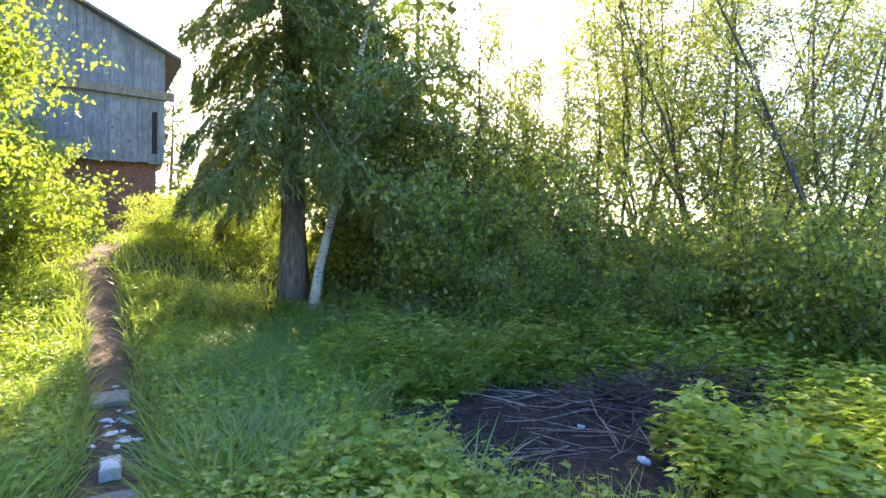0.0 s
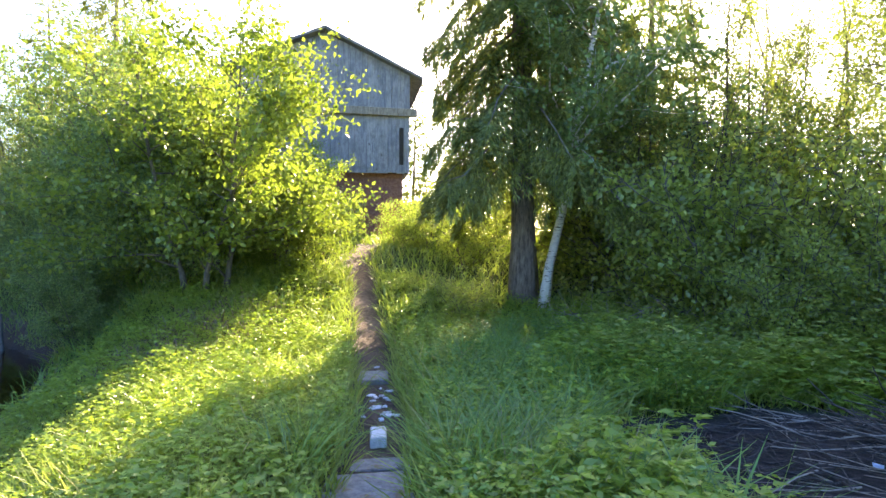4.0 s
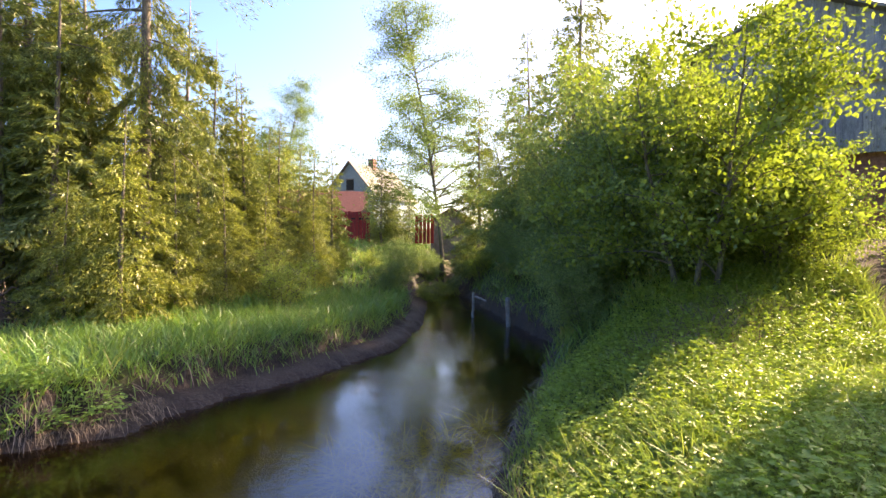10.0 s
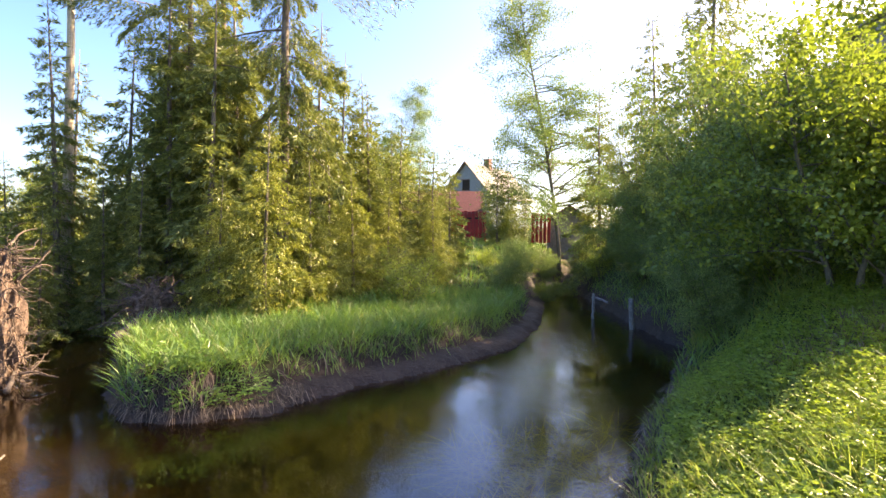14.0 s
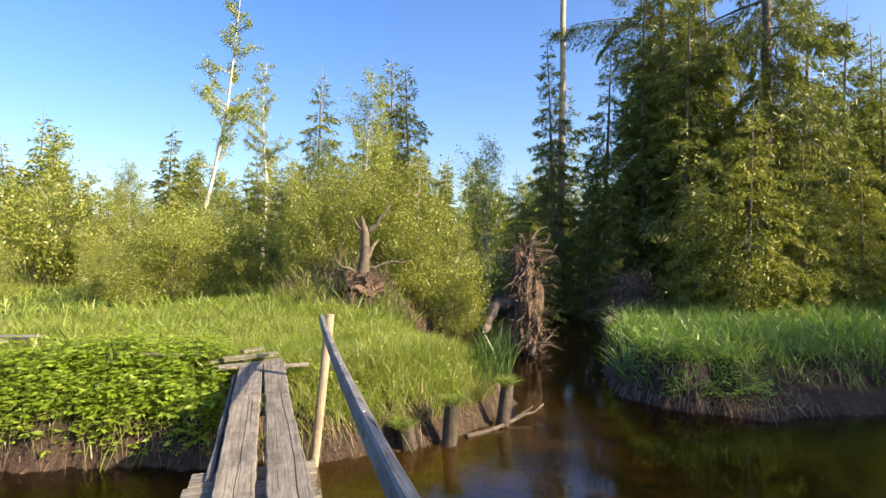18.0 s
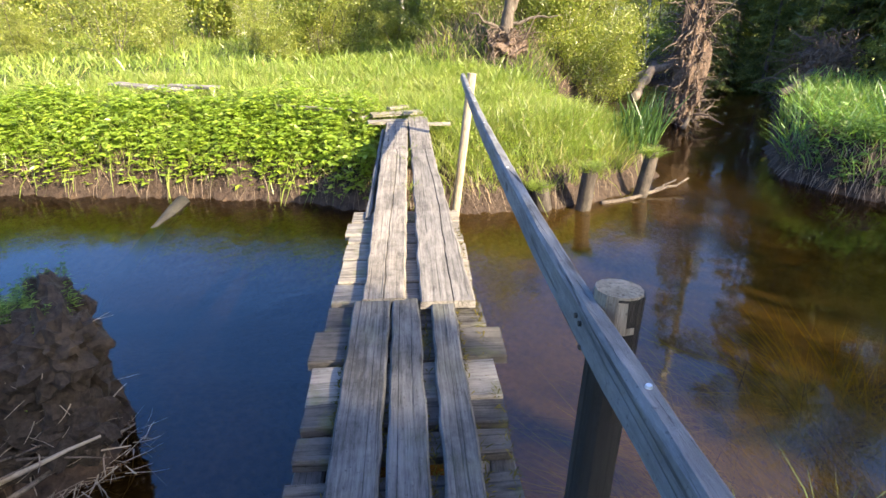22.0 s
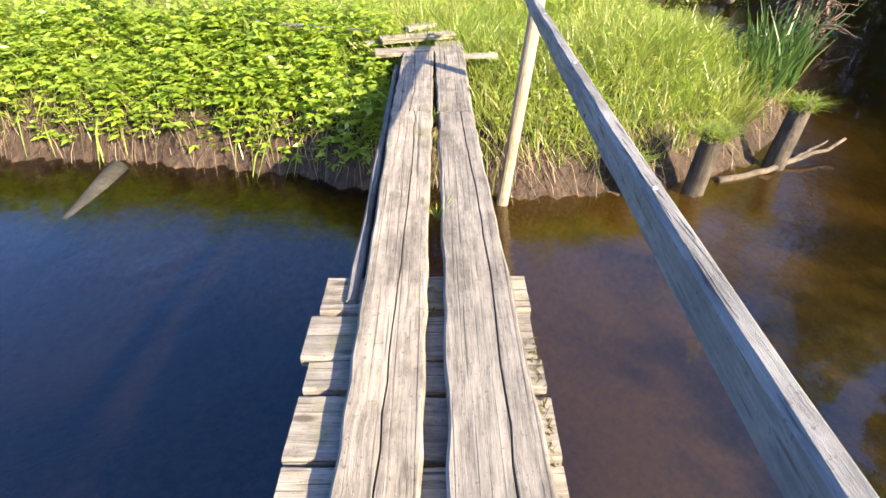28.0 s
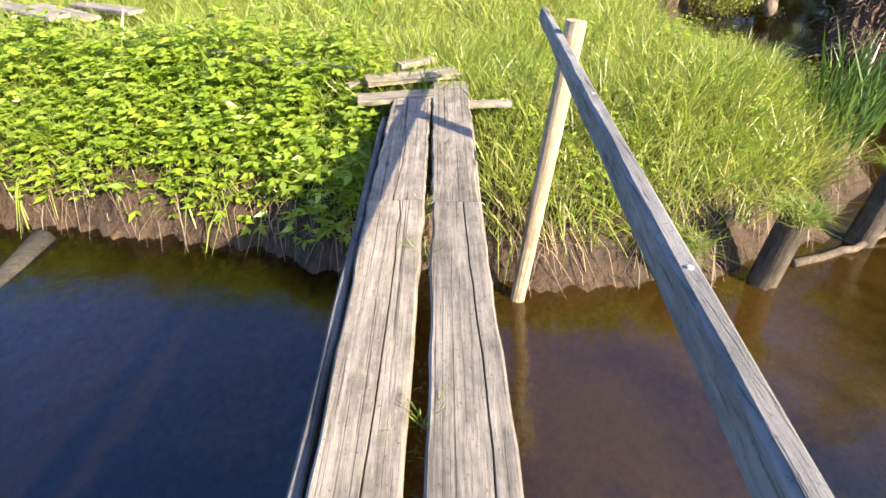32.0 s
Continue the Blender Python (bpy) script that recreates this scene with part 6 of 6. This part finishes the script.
M_PALE = wood_material("bare_dead_wood", (0.3, 0.25, 0.18), (0.55, 0.48, 0.38), (8, 8, 1))
M_SOIL = bark_material("root_soil", (0.05, 0.033, 0.024), (0.19, 0.13, 0.095), (7, 7, 7))
root_plate("root_plate", -12.3, -7.45, -1.2, 2.75, 1.15, 0, 3, 480, M_ROOT, "tall upturned tangle of pale roots in the side channel")
dx, dy = spot(DECK, 1188, 20.6)
log("dead_trunk", (dx, dy, ground_z(dx, dy) - 0.2), (dx - 0.2, dy + 0.1, 13.5), 0.15, 0.1, M_PALE, "pale barkless dead trunk beside the slim spruce", 31, "dead tree", 10, 0.01)
root_plate("root_plate", -16.2, -6.1, -1.0, 1.6, 2.0, 0, 4, 260, M_ROOT, "brown upturned roots at the dark end of the channel")
log("fallen_log", (-14.6, -10.6, -0.95), (-17.5, -10.2, -0.5), 0.1, 0.14, M_BARK_SPRUCE, "fallen trunk across the side channel", 11)
log("fallen_log", (-13.2, -9.1, -0.95), (-17.0, -10.7, -0.6), 0.11, 0.14, M_BARK_SPRUCE, "rotting trunk lying in the side channel", 12)
log("fallen_log", (-13.6, -6.0, -0.55), (-16.5, -6.2, -0.25), 0.09, 0.12, M_SNAG, "pale fallen trunk in front of the roots", 13)
log("broken_branch", (-11.6, -7.0, -1.1), (-12.4, -7.3, -0.95), 0.05, 0.03, M_SNAG, "bleached stub of a root", 14)


def build_snag():
    x, y = spot(DECK, 828, 12.9)
    z = ground_z(x, y)
    rng = np.random.default_rng(15)
    root = thing("snag", pose(x, y, z - 0.1), "broken dead trunk on the upturned root mound", "dead tree")
    p = np.array([(0, 0, 0), (0.05, 0, 0.45), (0.0, 0.02, 0.9), (-0.02, 0, 1.35), (0.06, -0.04, 1.75)])
    put("trunk", mesh_from("trunk", *tube(p, [0.22, 0.15, 0.11, 0.1, 0.03], 10), M_SNAG, True), root)
    arms = []
    for a, b, r in (((0, 0, 1.3), (-0.55, 0.35, 2.0), 0.07), ((0, 0, 1.3), (0.22, -0.16, 1.75), 0.05), ((0.05, 0, 0.7), (-0.3, 0.2, 1.15), 0.09), ((0, 0, 0.5), (-0.95, 0.7, 0.75), 0.045), ((0, 0, 0.4), (0.7, -0.5, 0.75), 0.05)):
        a, b = np.array(a), np.array(b)
        q = a + (b - a) * np.linspace(0, 1, 6)[:, None] + rng.normal(size=(6, 3)) * 0.03
        arms.append(tube(q, np.linspace(r, r * 0.3, 6), 7))
    for v, f in arms:
        put("branch", mesh_from("branch", v, f, M_SNAG, True), root)
    return x, y


sx, sy = build_snag()
root_plate("root_mound", sx, sy, ground_z(sx, sy) - 0.3, 0.65, 1.6, 0, 6, 150, M_ROOT, "reddish mound of earth and roots under the snag")

# iris clump
def iris(x, y, n, high, seed, label):
    rng = np.random.default_rng(seed)
    a, q = rng.uniform(0, 6.283, n), np.sqrt(rng.uniform(0, 1, n)) * 0.26
    bx, by = x + np.cos(a) * q, y + np.sin(a) * q
    base = np.stack([bx, by, np.full(n, max(ground_z(x, y), WATER_Z) - 0.02)], axis=1)
    v, f = blades(base, high * rng.uniform(0.6, 1.1, n), 0.022 * rng.uniform(0.7, 1.2, n), rng.uniform(0.05, 0.32, n), rng, 0.7)
    return tagged(put("iris_clump", mesh_from("iris_clump", v, f, M_REED)), label, "reeds", kind="stuff")


iris(-8.35, -6.15, 110, 0.85, 1, "clump of tall dark green iris blades on the bank")
iris(-7.9, -6.1, 55, 0.55, 2, "smaller clump of iris blades")

# water weeds
def weeds(n, area, seed, label, mat, tall, bare):
    rng = np.random.default_rng(seed)
    x, y = rng.uniform(area[0], area[1], n), rng.uniform(area[2], area[3], n)
    h, d, _, _ = land(x, y)
    keep = (d < -0.1) & (rough(x, y, 0.35) > bare)
    base = np.stack([x, y, np.maximum(h, WATER_Z - 0.3)], axis=1)[keep]
    k = len(base)
    v, f = blades(base, rng.uniform(*tall, k), 0.014, rng.uniform(1.2, 2.2, k), rng, 1.0)
    v[:, 2] = np.minimum(v[:, 2], WATER_Z - 0.02)
    return tagged(put("water_weeds", mesh_from("water_weeds", v, f, mat)), label, "water plants", kind="stuff")


weeds(5200, (-4.9, -2.9, -2.75, -1.2), 3, "yellow-green weeds under the brown water", M_WEED, (0.2, 0.42), -0.12)
weeds(1500, (-4.2, -2.2, -3.0, -1.6), 5, "dark brown weeds under the brown water", M_WEED_DARK, (0.2, 0.4), 0.0)
weeds(2500, (-8.5, -5.0, 0.0, 2.6), 4, "weeds near the bank under water", M_WEED, (0.15, 0.4), -0.1)
for n, (x, y) in enumerate(((-3.12, -2.2), (-3.3, -2.12), (-2.95, -2.3), (-3.45, -2.2))):
    rng = np.random.default_rng(600 + n)
    base = np.array([x, y, WATER_Z - 0.1]) + rng.normal(size=(5, 3)) * np.array([0.05, 0.05, 0.0])
    v, f = blades(base, rng.uniform(0.25, 0.5, 5), 0.007, rng.uniform(0.4, 1.1, 5), rng, 0.9)
    tagged(put("grass_tuft", mesh_from("grass_tuft", v, f, M_SUNGRASS)), "few pale grass stalks that rise out of the water", "grass")

# tufts on the bridge
for s, w in ((4.45, -0.0), (4.85, 0.02), (3.6, 0.03)):
    c = BRIDGE @ Vector((s, -w - 0.03, DECK_Z - 0.06))
    rng = np.random.default_rng(int(s * 10))
    base = np.array(c) + rng.normal(size=(24, 3)) * np.array([0.015, 0.015, 0.0])
    v, f = blades(base, rng.uniform(0.06, 0.16, 24), 0.006, rng.uniform(0.2, 0.8, 24), rng)
    tagged(put("grass_tuft", mesh_from("grass_tuft", v, f, M_GRASS)), "small green grass tuft between the bridge planks", "grass")

# boards lying on the far bank
for k, (x, y, z, ln, wd, yaw, tip) in enumerate(BOARDS):
    ob = part("loose_plank", timber(ln, wd, 0.04, 300 + k, 0.006, 7), M_DECK, None)
    ob.matrix_basis = pose(x, y, ground_z(x, y) + z, 0, tip, yaw)
    tagged(ob, "pale weathered plank lying in the grass", "plank")

# ---- far houses and fences ----
M_RED = bark_material("red_sheet", (0.24, 0.022, 0.022), (0.36, 0.045, 0.04), (1, 1, 1))
M_RED_DULL = bark_material("dull_red_roof", (0.09, 0.028, 0.026), (0.15, 0.05, 0.045), (2, 2, 2))
M_SLATE = bark_material("grey_slate_roof", (0.12, 0.115, 0.1), (0.23, 0.215, 0.19), (2, 2, 2), (0.12, 0.11, 0.09))
M_BLUEGREY = bark_material("blue_grey_boards", (0.16, 0.22, 0.23), (0.28, 0.34, 0.34), (6, 6, 1))


def fence_run(a, b, z0, z1, label):
    a, b = Vector((*a, 0)), Vector((*b, 0))
    ln = (b - a).length
    yaw = math.degrees(math.atan2(b.y - a.y, b.x - a.x))
    root = thing("fence", pose(a.x, a.y, z0, 0, 0, yaw), label, "fence")
    n = max(2, int(ln / 0.28))
    shared = None
    for k in range(n):
        if shared is None:
            ob = part("fence_panel", box(0, 0.25, -0.015, 0.015, 0, z1 - z0, 0.008), M_RED, root)
            shared = ob.data
        else:
            ob = put("fence_panel", shared, root)
        ob.matrix_basis = pose(ln * k / n, 0.06 * (k % 2), 0.03 * math.sin(k * 2.1), 0, 0, 0)
    part("fence_rail", box(0, ln, 0.04, 0.09, (z1 - z0) * 0.75, (z1 - z0) * 0.8, 0), M_POST_DARK, root)
    return root


fence_run((-41.04, 7.3), (-40.35, 10.05), 1.9, 4.27, "bright red corrugated sheet fence behind the bushes")
fence_run((-39.24, 13.25), (-38.7, 14.6), 1.9, 4.1, "bright red corrugated sheet fence beside the birch")


def gable_house(name, x, y, z, yaw, half, deep, wall_h, peak_h, wall, roof, label):
    root = thing(name, pose(x, y, z, 0, 0, yaw), label, "house")
    part("front_wall", gable_board(-half, half, 0, -1.0, half, wall_h, peak_h, 0.12), wall, root)
    part("rear_wall", gable_board(-half, half, deep - 0.12, -1.0, half, wall_h, peak_h, 0.12), wall, root)
    for sgn in (-1, 1):
        part("side_wall", box(min(sgn * half, sgn * (half - 0.12)), max(sgn * half, sgn * (half - 0.12)), 0.125, deep - 0.125, -1.0, wall_h, 0), wall, root)
        bm = bmesh.new()
        drop = (peak_h - wall_h) / half
        e, t = half + 0.35, 0.1
        f = bm.faces.new([bm.verts.new((qx, -0.4, qz)) for qx, qz in ((0, peak_h + t + 0.02), (sgn * e, wall_h - 0.35 * drop + t), (sgn * e, wall_h - 0.35 * drop), (0, peak_h + 0.02))])
        r = bmesh.ops.extrude_face_region(bm, geom=[f])
        bmesh.ops.translate(bm, verts=[g for g in r["geom"] if isinstance(g, bmesh.types.BMVert)], vec=(0, deep + 0.8, 0))
        bmesh.ops.recalc_face_normals(bm, faces=bm.faces)
        part("roof", bm, roof, root)
    return root


house = gable_house("house", -56.3, 12.5, 1.6, 42, 3.0, 9, 5.6, 8.95, M_BLUEGREY, M_SLATE, "old blue-grey wooden house with a steep grey slate roof")
part("chimney", box(-0.35, 0.35, 4.0, 4.7, 8.0, 9.9), M_SOCLE, house)
attic = part("window", box(-0.45, 0.45, -0.06, 0.05, 6.0, 7.1), M_POST_DARK, house, "dark gable window")
part("window_frame", box(-0.55, 0.55, -0.09, -0.061, 7.1, 7.2), M_DECK, attic, "pale window head")
part("window_sill", box(-0.55, 0.55, -0.11, -0.061, 5.92, 6.0), M_DECK, attic, "pale window sill")
gable_house("shed", -45.7, 10.9, 1.6, 166, 2.6, 7, 2.7, 4.65, M_RED_DULL, M_RED_DULL, "long shed with a dull red sheet roof")
gable_house("shed", -41.6, 17.4, 1.6, 70, 1.6, 3, 2.3, 3.3, M_SLATE, M_RED_DULL, "small pale shed with a red-brown roof edge")
